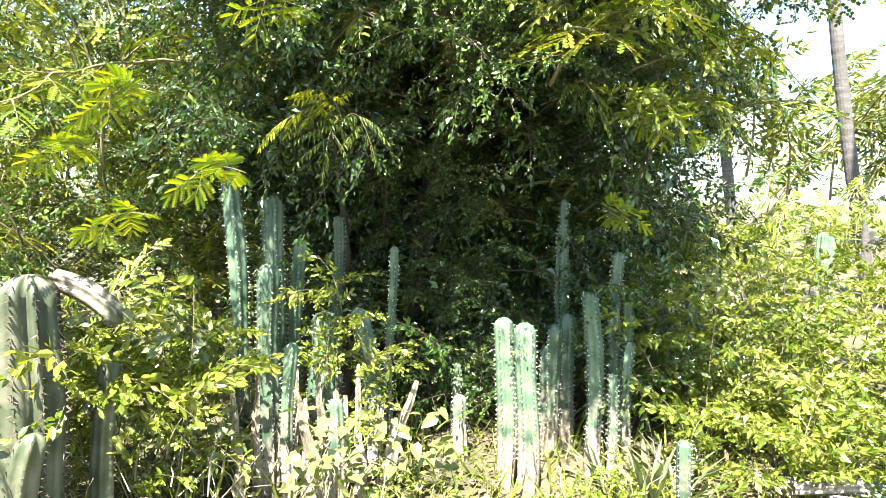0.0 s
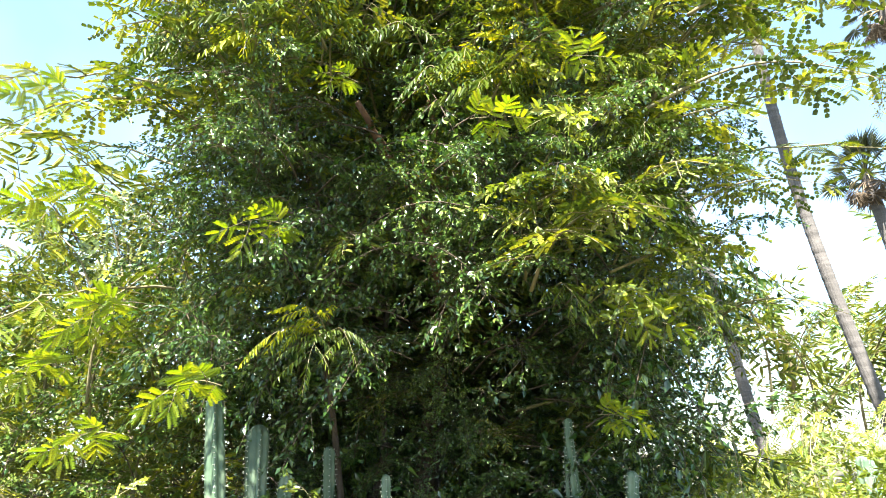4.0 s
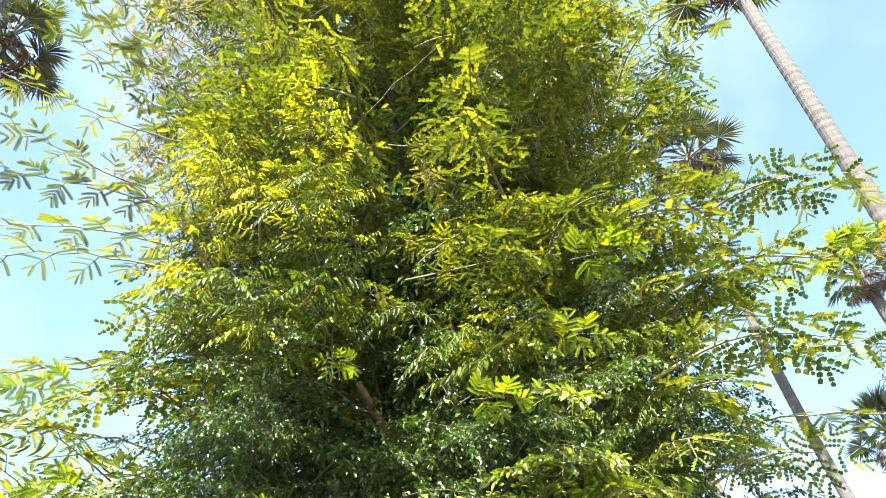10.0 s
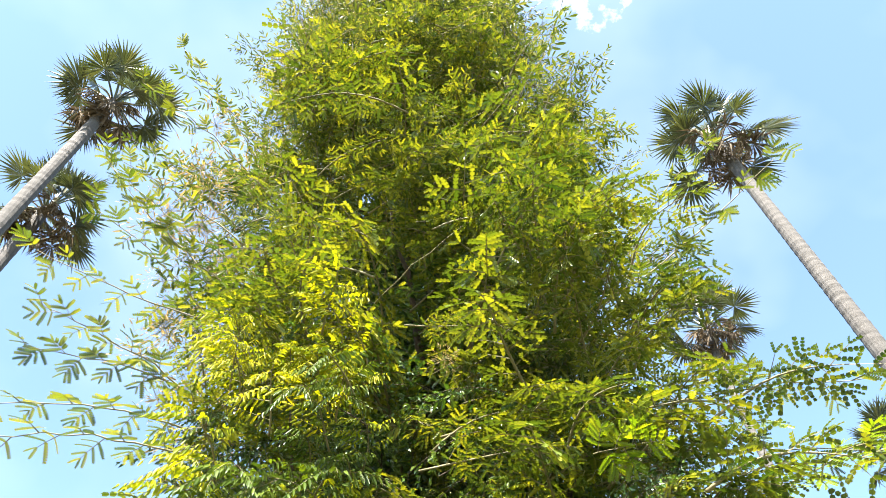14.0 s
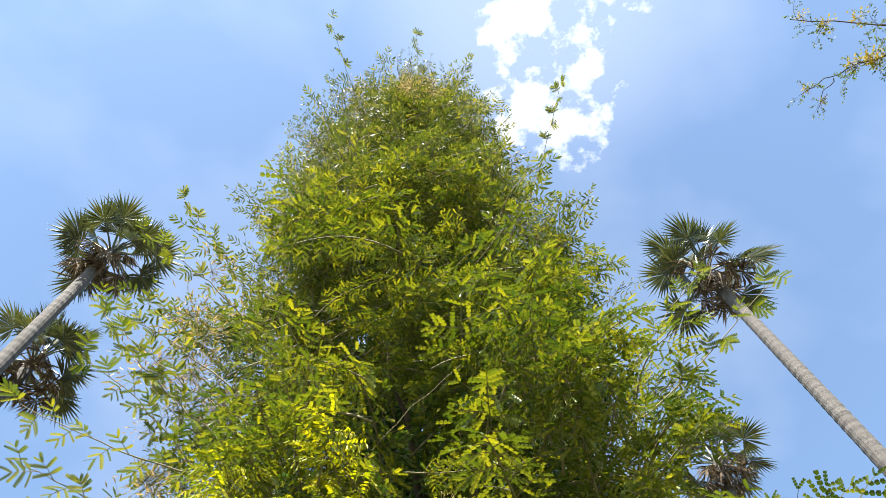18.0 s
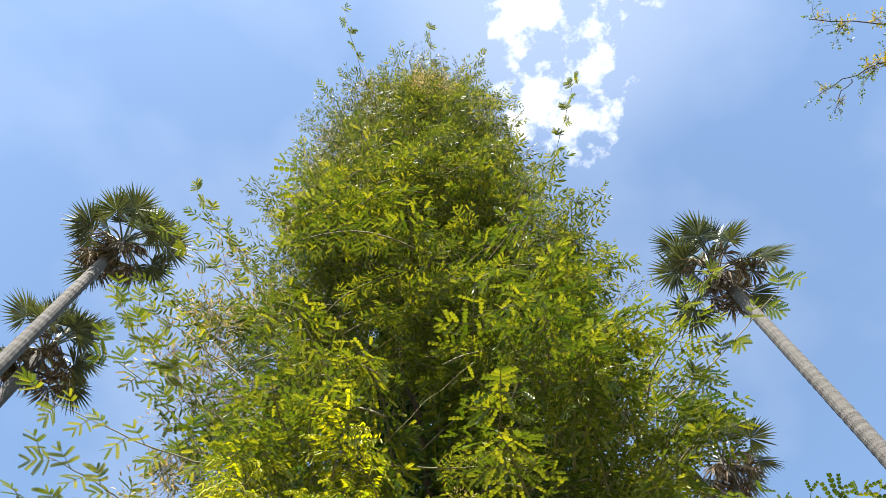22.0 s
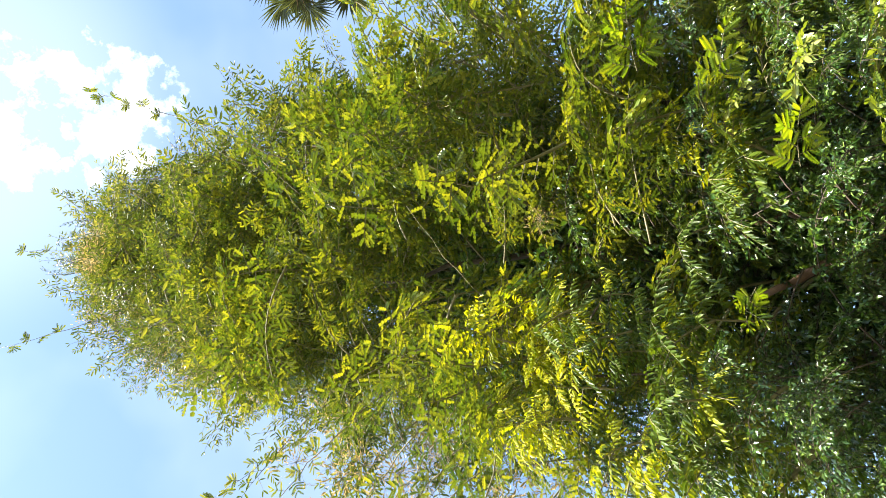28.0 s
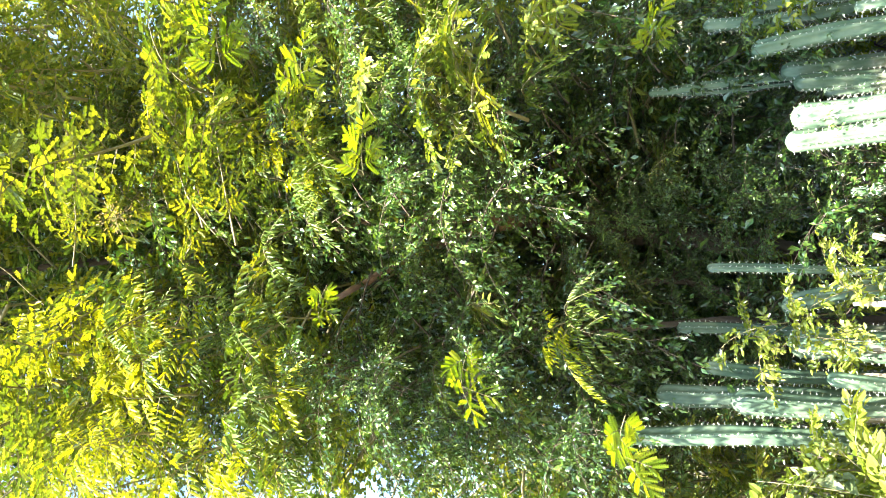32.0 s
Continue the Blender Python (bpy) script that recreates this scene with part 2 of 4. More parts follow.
M_FLOWER = leaf_material("tan_flower", [(0.0, (0.34, 0.24, 0.1)), (1.0, (0.6, 0.46, 0.26))], (1.2, 1.1, 0.7), 0.35, 0.7, 0.2)


def cactus_material(name, stops, edge):
    """Waxy blue-green skin that turns to grey-brown cork in patches, mostly on the old lower stem."""
    m, n, l = material(name)
    co, tex, fine = n.new("ShaderNodeTexCoord"), n.new("ShaderNodeTexNoise"), n.new("ShaderNodeTexNoise")
    tex.inputs["Scale"].default_value, tex.inputs["Detail"].default_value = 7, 5
    fine.inputs["Scale"].default_value, fine.inputs["Detail"].default_value = 45, 6
    l.new(co.outputs["Object"], tex.inputs["Vector"])
    l.new(co.outputs["Object"], fine.inputs["Vector"])
    info = n.new("ShaderNodeObjectInfo")
    green = ramp(n, l, tex.outputs["Fac"], stops)
    cork = ramp(n, l, fine.outputs["Fac"], [(0.3, (0.09, 0.07, 0.045)), (0.5, (0.2, 0.17, 0.13)), (0.7, (0.34, 0.3, 0.24))])
    sep = n.new("ShaderNodeSeparateXYZ")
    l.new(co.outputs["Object"], sep.inputs[0])
    old = n.new("ShaderNodeMath")
    old.operation = "MULTIPLY_ADD"
    l.new(sep.outputs["Z"], old.inputs[0])
    old.inputs[1].default_value = -1.1
    l.new(tex.outputs["Fac"], old.inputs[2])
    step = n.new("ShaderNodeMapRange")
    step.interpolation_type = "SMOOTHSTEP"
    step.inputs["From Min"].default_value, step.inputs["From Max"].default_value = edge, edge + 0.45
    l.new(old.outputs[0], step.inputs["Value"])
    mix = n.new("ShaderNodeMix")
    mix.data_type = "RGBA"
    l.new(step.outputs["Result"], mix.inputs["Factor"])
    l.new(green, mix.inputs["A"])
    l.new(cork, mix.inputs["B"])
    hsv = n.new("ShaderNodeHueSaturation")
    l.new(mix.outputs["Result"], hsv.inputs["Color"])
    v = n.new("ShaderNodeMapRange")
    l.new(info.outputs["Random"], v.inputs["Value"])
    v.inputs["To Min"].default_value, v.inputs["To Max"].default_value = 0.75, 1.2
    l.new(v.outputs["Result"], hsv.inputs["Value"])
    p, out, bm = n.new("ShaderNodeBsdfPrincipled"), n.new("ShaderNodeOutputMaterial"), n.new("ShaderNodeBump")
    l.new(hsv.outputs[0], p.inputs["Base Color"])
    p.inputs["Roughness"].default_value = 0.5
    bm.inputs["Strength"].default_value, bm.inputs["Distance"].default_value = 0.35, 0.006
    l.new(fine.outputs["Fac"], bm.inputs["Height"])
    l.new(bm.outputs[0], p.inputs["Normal"])
    l.new(p.outputs[0], out.inputs[0])
    return m


M_CACTUS = cactus_material("waxy_cactus_skin", [(0.3, (0.034, 0.068, 0.04)), (0.5, (0.07, 0.115, 0.067)), (0.7, (0.13, 0.165, 0.105))], 0.03)
M_CACTUS_OLD = cactus_material("grey_cactus_skin", [(0.3, (0.035, 0.048, 0.024)), (0.5, (0.075, 0.09, 0.05)), (0.7, (0.16, 0.155, 0.105))], 0.22)

# ---------------------------------------------------------------- mesh tools
rng = np.random.default_rng(7)


def mesh_of(name, verts, quads, mat, smooth=False):
    """A mesh from arrays; a quad whose last two corners are equal is a triangle."""
    verts, quads = np.asarray(verts, np.float32), np.asarray(quads, np.int32)
    tri = quads[:, 2] == quads[:, 3]
    me = bpy.data.meshes.new(name)
    sizes = np.where(tri, 3, 4).astype(np.int32)
    keep = np.ones(quads.shape, bool)
    keep[tri, 3] = False
    loops = quads[keep]
    me.vertices.add(len(verts))
    me.vertices.foreach_set("co", verts.ravel())
    me.loops.add(len(loops))
    me.loops.foreach_set("vertex_index", loops)
    me.polygons.add(len(quads))
    me.polygons.foreach_set("loop_start", np.r_[0, np.cumsum(sizes)[:-1]].astype(np.int32))
    me.polygons.foreach_set("loop_total", sizes)
    me.update(calc_edges=True)
    me.polygons.foreach_set("use_smooth", np.full(len(quads), smooth))
    me.materials.append(mat)
    return me


def unit(v):
    return v / np.maximum(np.linalg.norm(v, axis=-1, keepdims=True), 1e-9)


def frames(way, up):
    """Turn matrices with x along way and z near up."""
    x = unit(way)
    y = unit(np.cross(up, x))
    return np.stack([x, y, np.cross(x, y)], -1)


def scatter(template, places, turns, sizes):
    """Copies of a small template, joined: arrays of places, turn matrices and sizes."""
    tv, tq = template
    sizes = np.asarray(sizes, float)
    sizes = sizes[:, None] if sizes.ndim == 1 else sizes
    v = np.einsum("nij,nkj->nki", turns, tv[None] * sizes[:, None, :]) + places[:, None, :]
    q = tq[None] + (np.arange(len(places)) * len(tv))[:, None, None]
    return v.reshape(-1, 3), q.reshape(-1, 4)


def join(pieces):
    vs, qs, at = [], [], 0
    for v, q in pieces:
        if len(v):
            vs.append(np.asarray(v, float))
            qs.append(np.asarray(q) + at)
            at += len(v)
    return np.concatenate(vs), np.concatenate(qs)


def tube(points, radii, sides=6, ribs=0.0, count=0):
    """A closed tube along points."""
    points = np.asarray(points, float)
    radii = np.asarray(radii, float)
    way = np.gradient(points, axis=0)
    hint = np.where(np.abs(unit(way)[:, 2:]) > 0.9, [[1.0, 0, 0]], [[0, 0, 1.0]])
    fr = frames(way, hint)
    if (np.abs(unit(way)[:, 2]) > 0.9).any() and not (np.abs(unit(way)[:, 2]) > 0.9).all():
        fr = frames(way, np.tile([[0.3, 1.0, 0.2]], (len(points), 1)))
    a = np.linspace(0, 2 * np.pi, sides, endpoint=False)
    r = radii[:, None] * (1 + ribs * np.cos(count * a)[None])
    ring = points[:, None] + r[..., None] * (np.cos(a)[None, :, None] * fr[:, None, :, 1] + np.sin(a)[None, :, None] * fr[:, None, :, 2])
    n, v = len(points), ring.reshape(-1, 3)
    i, j = np.meshgrid(np.arange(n - 1), np.arange(sides), indexing="ij")
    k = (j + 1) % sides
    q = np.stack([i * sides + j, i * sides + k, (i + 1) * sides + k, (i + 1) * sides + j], -1).reshape(-1, 4)
    v = np.concatenate([v, points[:1], points[-1:]])
    m = np.arange(sides)
    e = (m + 1) % sides
    caps = [np.stack([e, m, np.full(sides, n * sides), np.full(sides, n * sides)], -1),
            np.stack([(n - 1) * sides + m, (n - 1) * sides + e, np.full(sides, n * sides + 1), np.full(sides, n * sides + 1)], -1)]
    return v, np.concatenate([q, *caps])


def curve_points(a, b, n=8, bow=(0, 0, 0), wild=0.0):
    a, b = np.asarray(a, float), np.asarray(b, float)
    t = np.linspace(0, 1, n)[:, None]
    p = a + (b - a) * t + np.asarray(bow, float) * np.sin(np.pi * t)
    if wild:
        p[1:-1] += rng.normal(0, wild, (n - 2, 3))
    return p


def empty(name, place=(0, 0, 0)):
    ob = new(name)
    ob.location = place
    return ob


def part(name, mesh, parent=None, matrix=None, label=""):
    ob = new(name, mesh)
    if parent is not None:
        ob.parent = parent
    if matrix is not None:
        ob.matrix_basis = matrix
    return tagged(ob, label)


# ---------------------------------------------------------------- leaf templates, 1 long along x
def comb_leaf(pairs=5, width=0.15, droop=0.12, share=0.6):
    v = [(i / pairs, 0, -droop * (i / pairs) ** 2) for i in range(pairs + 1)]
    q = []
    for s in (1, -1):
        for i in range(pairs):
            a, b = i / pairs, (i + share) / pairs
            w = width * (0.55 + 0.45 * math.sin(math.pi * (0.12 + 0.8 * (a + b) / 2)))
            k = len(v)
            v += [(b + 0.09, s * w * 0.92, 0.035 - droop * b * b), (a + 0.09, s * w, 0.02 - droop * a * a)]
            q.append((i, i + 1, k, k + 1) if s > 0 else (k + 1, k, i + 1, i))
    return np.array(v), np.array(q)


def blade_leaf(width=0.22, fold=0.06, droop=0.15, curl=0.0):
    xs = [0, 0.28, 0.7, 1.0]
    ws = [0.04, 0.95, 0.8, 0.0]
    v, q = [], []
    for x, w in zip(xs, ws):
        z, y = -droop * x * x, curl * x * x
        v += [(x, y - w * width, z + fold * w), (x, y, z), (x, y + w * width, z + fold * w)]
    for i in range(len(xs) - 1):
        k = 3 * i
        q += [(k, k + 3, k + 4, k + 1), (k + 1, k + 4, k + 5, k + 2)]
    return np.array(v), np.array(q)


def heart_leaf(width=0.36):
    v = np.array([(0, 0, 0), (-0.06, -width * 0.6, 0.05), (0.22, -width, 0.08), (0.65, -width * 0.62, 0.03), (1, 0, -0.12), (0.65, width * 0.62, 0.03), (0.22, width, 0.08), (-0.06, width * 0.6, 0.05), (0.45, 0, 0.0)])
    q = np.array([(0, 1, 2, 8), (8, 2, 3, 4), (8, 4, 5, 6), (0, 8, 6, 7)])
    return v, q


COMB, COMB_NEAR = comb_leaf(8, 0.15, share=0.62), comb_leaf(4, 0.135, share=0.62)
COMB_MID = (np.array([(0, 0, 0), (0.32, -0.12, 0.03), (0.36, 0, -0.01), (0.32, 0.12, 0.03), (0.72, -0.11, 0.0), (0.72, 0.11, 0.0), (1, 0, -0.12)]), np.array([(0, 1, 2, 3), (2, 1, 4, 4), (2, 5, 3, 3), (2, 4, 6, 5)]))
OVAL_SMALL = (np.array([(0, 0, 0), (0.42, -0.25, 0.07), (1, 0, -0.08), (0.42, 0.25, 0.07), (0.45, 0, 0)]), np.array([(0, 1, 2, 4), (0, 4, 2, 3)]))
LANCE, OVAL, HEART = blade_leaf(0.115, 0.03, 0.25, 0.14), blade_leaf(0.24, 0.07, 0.12), heart_leaf()
GRASS = (np.array([(0, -0.02, 0), (0, 0.02, 0), (0.5, 0.022, 0.03), (0.5, -0.022, 0.03), (1.0, 0, -0.12)]), np.array([(0, 1, 2, 3), (3, 2, 4, 4)]))
UP = np.array([0.0, 0.0, 1.0])


def turned(v, axis, angle):
    """Rows v turned about unit rows axis by angles."""
    c, s = np.cos(angle)[:, None], np.sin(angle)[:, None]
    return v * c + np.cross(axis, v) * s + axis * (axis * v).sum(-1, keepdims=True) * (1 - c)


def stalk(a, b, r):
    """A thin three-sided stalk."""
    w = unit(b - a)
    s = unit(np.cross(w, [0.3, 0.5, 0.8]))
    t = np.cross(w, s)
    v = [a + r * s, a - r * 0.5 * s + r * t, a - r * 0.5 * s - r * t]
    v += [b + (k - a) * 0.5 for k in v]
    return np.array(v), np.array([(0, 1, 4, 3), (1, 2, 5, 4), (2, 0, 3, 5)])


def feather_leaves(places, ways, far=0, long=0.19, fine=1.0):
    """Twice-feathered leaves: each a stalk with pairs of combs of tiny leaflets."""
    out, stalks = [], []
    for p, w in zip(places, ways):
        n, size = rng.integers(*((3, 6) if far == 0 else (2, 5))), long * rng.uniform(0.8, 1.25)
        up = unit(UP + rng.normal(0, 0.2, 3))
        side = unit(np.cross(up, w))
        t = np.linspace(0.3, 1, n)
        line = p + size * t[:, None] * w - size * 0.25 * (t ** 2)[:, None] * UP
        for s in (1, -1):
            ang = np.radians(np.linspace(72, 28, n) + rng.normal(0, 7, n)) * s
            d = turned(np.tile(w, (n, 1)), np.tile(unit(np.cross(w, side)), (n, 1)), ang)
            d[:, 2] -= 0.18 + rng.uniform(-0.1, 0.2, n)
            ups = unit(np.tile(up, (n, 1)) + rng.normal(0, 0.15, (n, 3)))
            out.append(scatter((COMB, COMB_NEAR, COMB_MID)[int(far)], line, frames(d, ups), fine * (0.115, 0.095, 0.09)[int(far)] * rng.uniform(0.85, 1.3, n) * (0.75 + 0.5 * np.sin(np.pi * t * 0.9))))
        stalks.append(stalk(p, line[n // 2], 0.004))
        stalks.append(stalk(line[n // 2], line[-1], 0.003))
    return out, stalks


def pinnate_leaves(places, ways, long=0.42):
    """Feathered leaves with curved hanging lance-shaped leaflets."""
    out, stalks = [], []
    for p, w in zip(places, ways):
        n, size = rng.integers(6, 10), long * rng.uniform(0.75, 1.2)
        side = unit(np.cross(UP, w))
        t = np.linspace(0.15, 1, n)
        line = p + size * t[:, None] * w - size * 0.35 * (t ** 2)[:, None] * UP
        for s in (1, -1):
            d = 0.4 * w + s * side * 0.6 - UP * rng.uniform(0.45, 0.95)
            d = unit(d + rng.normal(0, 0.12, (n, 3)))
            ups = unit(UP * 0.8 + s * side * 0.5 + rng.normal(0, 0.2, (n, 3)))
            out.append(scatter(LANCE, line, frames(d, ups), rng.uniform(0.1, 0.135, n) * (0.7 + 0.45 * np.sin(np.pi * t))))
        stalks.append(stalk(p, line[n // 2], 0.0035))
        stalks.append(stalk(line[n // 2], line[-1], 0.0025))
    return out, stalks


def foliage_mesh(name, leaves, stalks, mat, twig):
    lv, lq = join(leaves)
    sv, sq = join(stalks)
    me = mesh_of(name, np.concatenate([lv, sv]), np.concatenate([lq, sq + len(lv)]), mat)
    me.materials.append(twig)
    me.polygons.foreach_set("material_index", np.r_[np.zeros(len(lq), np.int32), np.ones(len(sq), np.int32)])
    return me


def branch_meshes(name, kind, mat, length=1.6, count=18, sag=0.25, first=0.18, twig=M_TWIG, far=0):
    """One leafy branch along x: the mesh of its wood and the mesh of its leaves."""
    n = 9
    t = np.linspace(0, 1, n)
    line = np.stack([length * t, 0.08 * length * np.sin(t * 3 + rng.uniform(0, 6)), length * (0.18 * np.sin(np.pi * t * 0.8) - sag * t * t)], -1)
    wood = [tube(line, np.linspace(0.013, 0.003, n) * (0.35 if name == "broad_spray" else 0.55 if kind in ("oval", "weed", "heart", "broad") else 1.0), 5)]
    at = np.linspace(first, 1.0, count)
    p = np.stack([np.interp(at, t, line[:, i]) for i in range(3)], -1)
    ahead = unit(np.stack([np.interp(at, t, np.gradient(line[:, i])) for i in range(3)], -1))
    turn = np.radians(rng.uniform(40, 80, count)) * np.where(np.arange(count) % 2, 1, -1)
    ways = turned(ahead, np.tile(UP, (count, 1)), turn)
    ways[:, 2] += rng.uniform(-0.25, 0.45, count)
    ways = unit(ways)
    ways[-1] = ahead[-1]
    if kind == "feather":
        leaves, stalks = feather_leaves(p, ways, far)
    elif kind == "pinnate":
        leaves, stalks = pinnate_leaves(p, ways)
    else:
        size, least, most = {"oval": (0.05, 15, 22), "heart": (0.1, 8, 12), "weed": (0.1, 11, 16), "broad": (0.095, 9, 13)}[kind]
        leaves, stalks = [], []
        for a, w in zip(p, ways):
            k = rng.integers(least, most)
            tip = a + w * rng.uniform(0.16, 0.34) - UP * 0.04
            stalks.append(stalk(a, tip, 0.0025))
            f = rng.uniform(0.1, 1.0, k)[:, None]
            d = unit(w + rng.normal(0, 0.75, (k, 3)) - UP * 0.35)
            ups = unit(UP * 0.9 + rng.normal(0, 0.55, (k, 3)))
            leaves.append(scatter({"oval": OVAL_SMALL, "weed": OVAL_SMALL, "heart": HEART, "broad": OVAL}[kind], a + (tip - a) * f + rng.normal(0, 0.015, (k, 3)), frames(d, ups), size * rng.uniform(0.65, 1.25, k)))
    return mesh_of(name + "_wood", *wood[0], twig, True), foliage_mesh(name + "_leaves", leaves, stalks, mat, twig)


def aimed(place, way, roll=0.0, size=1.0):
    """A pose with x along way and z as far up as it can be."""
    x = Vector(way).normalized()
    y = Vector((0, 0, 1)).cross(x)
    y = y.normalized() if y.length > 1e-3 else Vector((0, 1, 0))
    turn = Matrix((x, y, x.cross(y))).transposed().to_4x4()
    return Matrix.Translation(Vector(place)) @ turn @ Matrix.Rotation(roll, 4, "X") @ Matrix.Scale(size, 4)


def add_branch(parent, meshes, matrix, label=""):
    b = part("branch", meshes[0], parent, matrix, label)
    tagged(part("foliage", meshes[1], b), kind="stuff")
    return b


FEATHER = [branch_meshes("feather", "feather", M_FEATHER, 1.4, 25, rng.uniform(0.05, 0.4), far=1) for _ in range(8)]
FEATHER_FINE = [branch_meshes("fine_feather", "feather", M_FEATHER, 0.9, 14, rng.uniform(0.05, 0.3), far=1) for _ in range(5)]
FEATHER_BIG = [branch_meshes("broad_spray", "feather", M_GOLD, 0.4, 6, 0.15, 0.1) for _ in range(4)]
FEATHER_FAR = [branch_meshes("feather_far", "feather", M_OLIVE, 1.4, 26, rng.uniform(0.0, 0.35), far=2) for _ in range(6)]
PINNATE = [branch_meshes("pinnate", "pinnate", M_NEEM, 0.8, 8, 0.3) for _ in range(4)]
PINNATE_DARK = [branch_meshes("pinnate_dark", "pinnate", M_NEEM_GREEN, 0.8, 8, 0.35) for _ in range(4)]
VINE = [branch_meshes("vine", "oval", M_GLOSSY, 1.2, 18, rng.uniform(0.2, 0.5), twig=M_BARK) for _ in range(6)]
VINE_PALE = [branch_meshes("vine_pale", "broad", M_WEED, 0.9, 9, 0.3) for _ in range(4)]
WEED = [branch_meshes("weed", "weed", M_WEED, 0.8, 9, 0.15) for _ in range(5)]
# pale grey leaf colour stands in for glare on these leaves
HEARTS = [branch_meshes("heart", "heart", M_GREY, 0.8, 7, 0.2) for _ in range(3)]

# ---------------------------------------------------------------- ground
n_side = 90
g = np.linspace(-1, 1, n_side)
g = np.sign(g) * (np.abs(g) ** 3.2) * 600
gx, gy = np.meshgrid(g, g, indexing="ij")
near = np.exp(-(gx ** 2 + gy ** 2) / 900)
gz = -0.15 + near * (0.05 * np.sin(gx * 1.7) * np.cos(gy * 1.3) + 0.03 * np.sin(gx * 4.1 + gy * 3.3)) + 0.28 * np.exp(-((gx - 4.5) ** 2 + (gy - 6.5) ** 2) / 8)
i, j = np.meshgrid(np.arange(n_side - 1), np.arange(n_side - 1), indexing="ij")
quads = np.stack([i * n_side + j, (i + 1) * n_side + j, (i + 1) * n_side + j + 1, i * n_side + j + 1], -1).reshape(-1, 4)
ground = tagged(new("ground", mesh_of("ground", np.stack([gx, gy, gz], -1).reshape(-1, 3), quads, M_SOIL, True)), "dry earth with leaf litter and weeds", "ground", kind="structure")


# ---------------------------------------------------------------- the overgrown tree
def axis_at(z):
    return np.array([np.interp(z, [4, 8, 12, 17], [0.05, -0.07, -0.05, 0.05]), np.interp(z, [0, 3, 6, 9, 12, 15, 17], [5.2, 5.2, 4.8, 4.25, 3.55, 3.05, 2.9])])


def radius_at(z):
    return float(np.interp(z, [0.5, 2, 3, 4.5, 6, 8, 10, 12, 13.5, 15, 17], [1.7, 2.05, 2.25, 2.2, 2.2, 2.15, 2.0, 1.7, 1.4, 1.0, 0.35]))


tree = tagged(empty("tree", (0.05, 5.1, 0)), "tall feathery-leaved tree overgrown with climbers", "tree")
T0 = Vector((0.05, 5.1, 0))
zs = np.linspace(-0.25, 16.2, 24)
trunk_line = np.array([[*axis_at(max(z, 0)), z] for z in zs]) - np.array(T0)
trunk_line[:, 0] += 0.12 * np.sin(zs * 0.9) - 0.5 * np.exp(-zs / 2.5)
trunk_line[:, 1] += 0.75 * np.exp(-((zs - 2.0) / 2.2) ** 2)
v, q = tube(trunk_line, np.interp(zs, [-0.1, 0.4, 4, 9, 16.2], [0.17, 0.105, 0.085, 0.06, 0.012]), 12, 0.05, 3)
part("trunk", mesh_of("trunk", v, q, M_BARK, True), tree, label="brown furrowed trunk in deep shade")
for a, b, r in [((-0.12, 4.15, 2.99), (-0.42, 3.65, 3.45), 0.034), ((0.11, 4.15, 3.08), (0.02, 3.75, 3.5), 0.022), ((0.05, 4.9, 2.5), (-0.12, 4.15, 3.01), 0.045), ((0.05, 4.9, 2.52), (0.11, 4.15, 3.1), 0.04)]:
    v, q = tube(curve_points(Vector(a) - T0, Vector(b) - T0, 7, (0, 0, 0.03), 0.012), np.linspace(r, r * 0.55, 7), 8)
    part("limb", mesh_of("limb", v, q, M_REDBARK, True), tree, label="bare reddish-brown limb")
for k in range(16):
    z = 2.5 + 0.7 * k
    az = 2.4 * k
    a = Vector((*axis_at(z), z)) - T0
    r = radius_at(z + 1) * 0.75
    b = Vector((*(axis_at(z + 1.3) + r * np.array([math.sin(az), math.cos(az)])), z + 1.3)) - T0
    v, q = tube(curve_points(a, b, 8, (0, 0, 0.1), 0.04), np.linspace(0.06, 0.012, 8) * (1 - 0.03 * k), 7)
    part("limb", mesh_of("limb", v, q, M_BARK, True), tree)


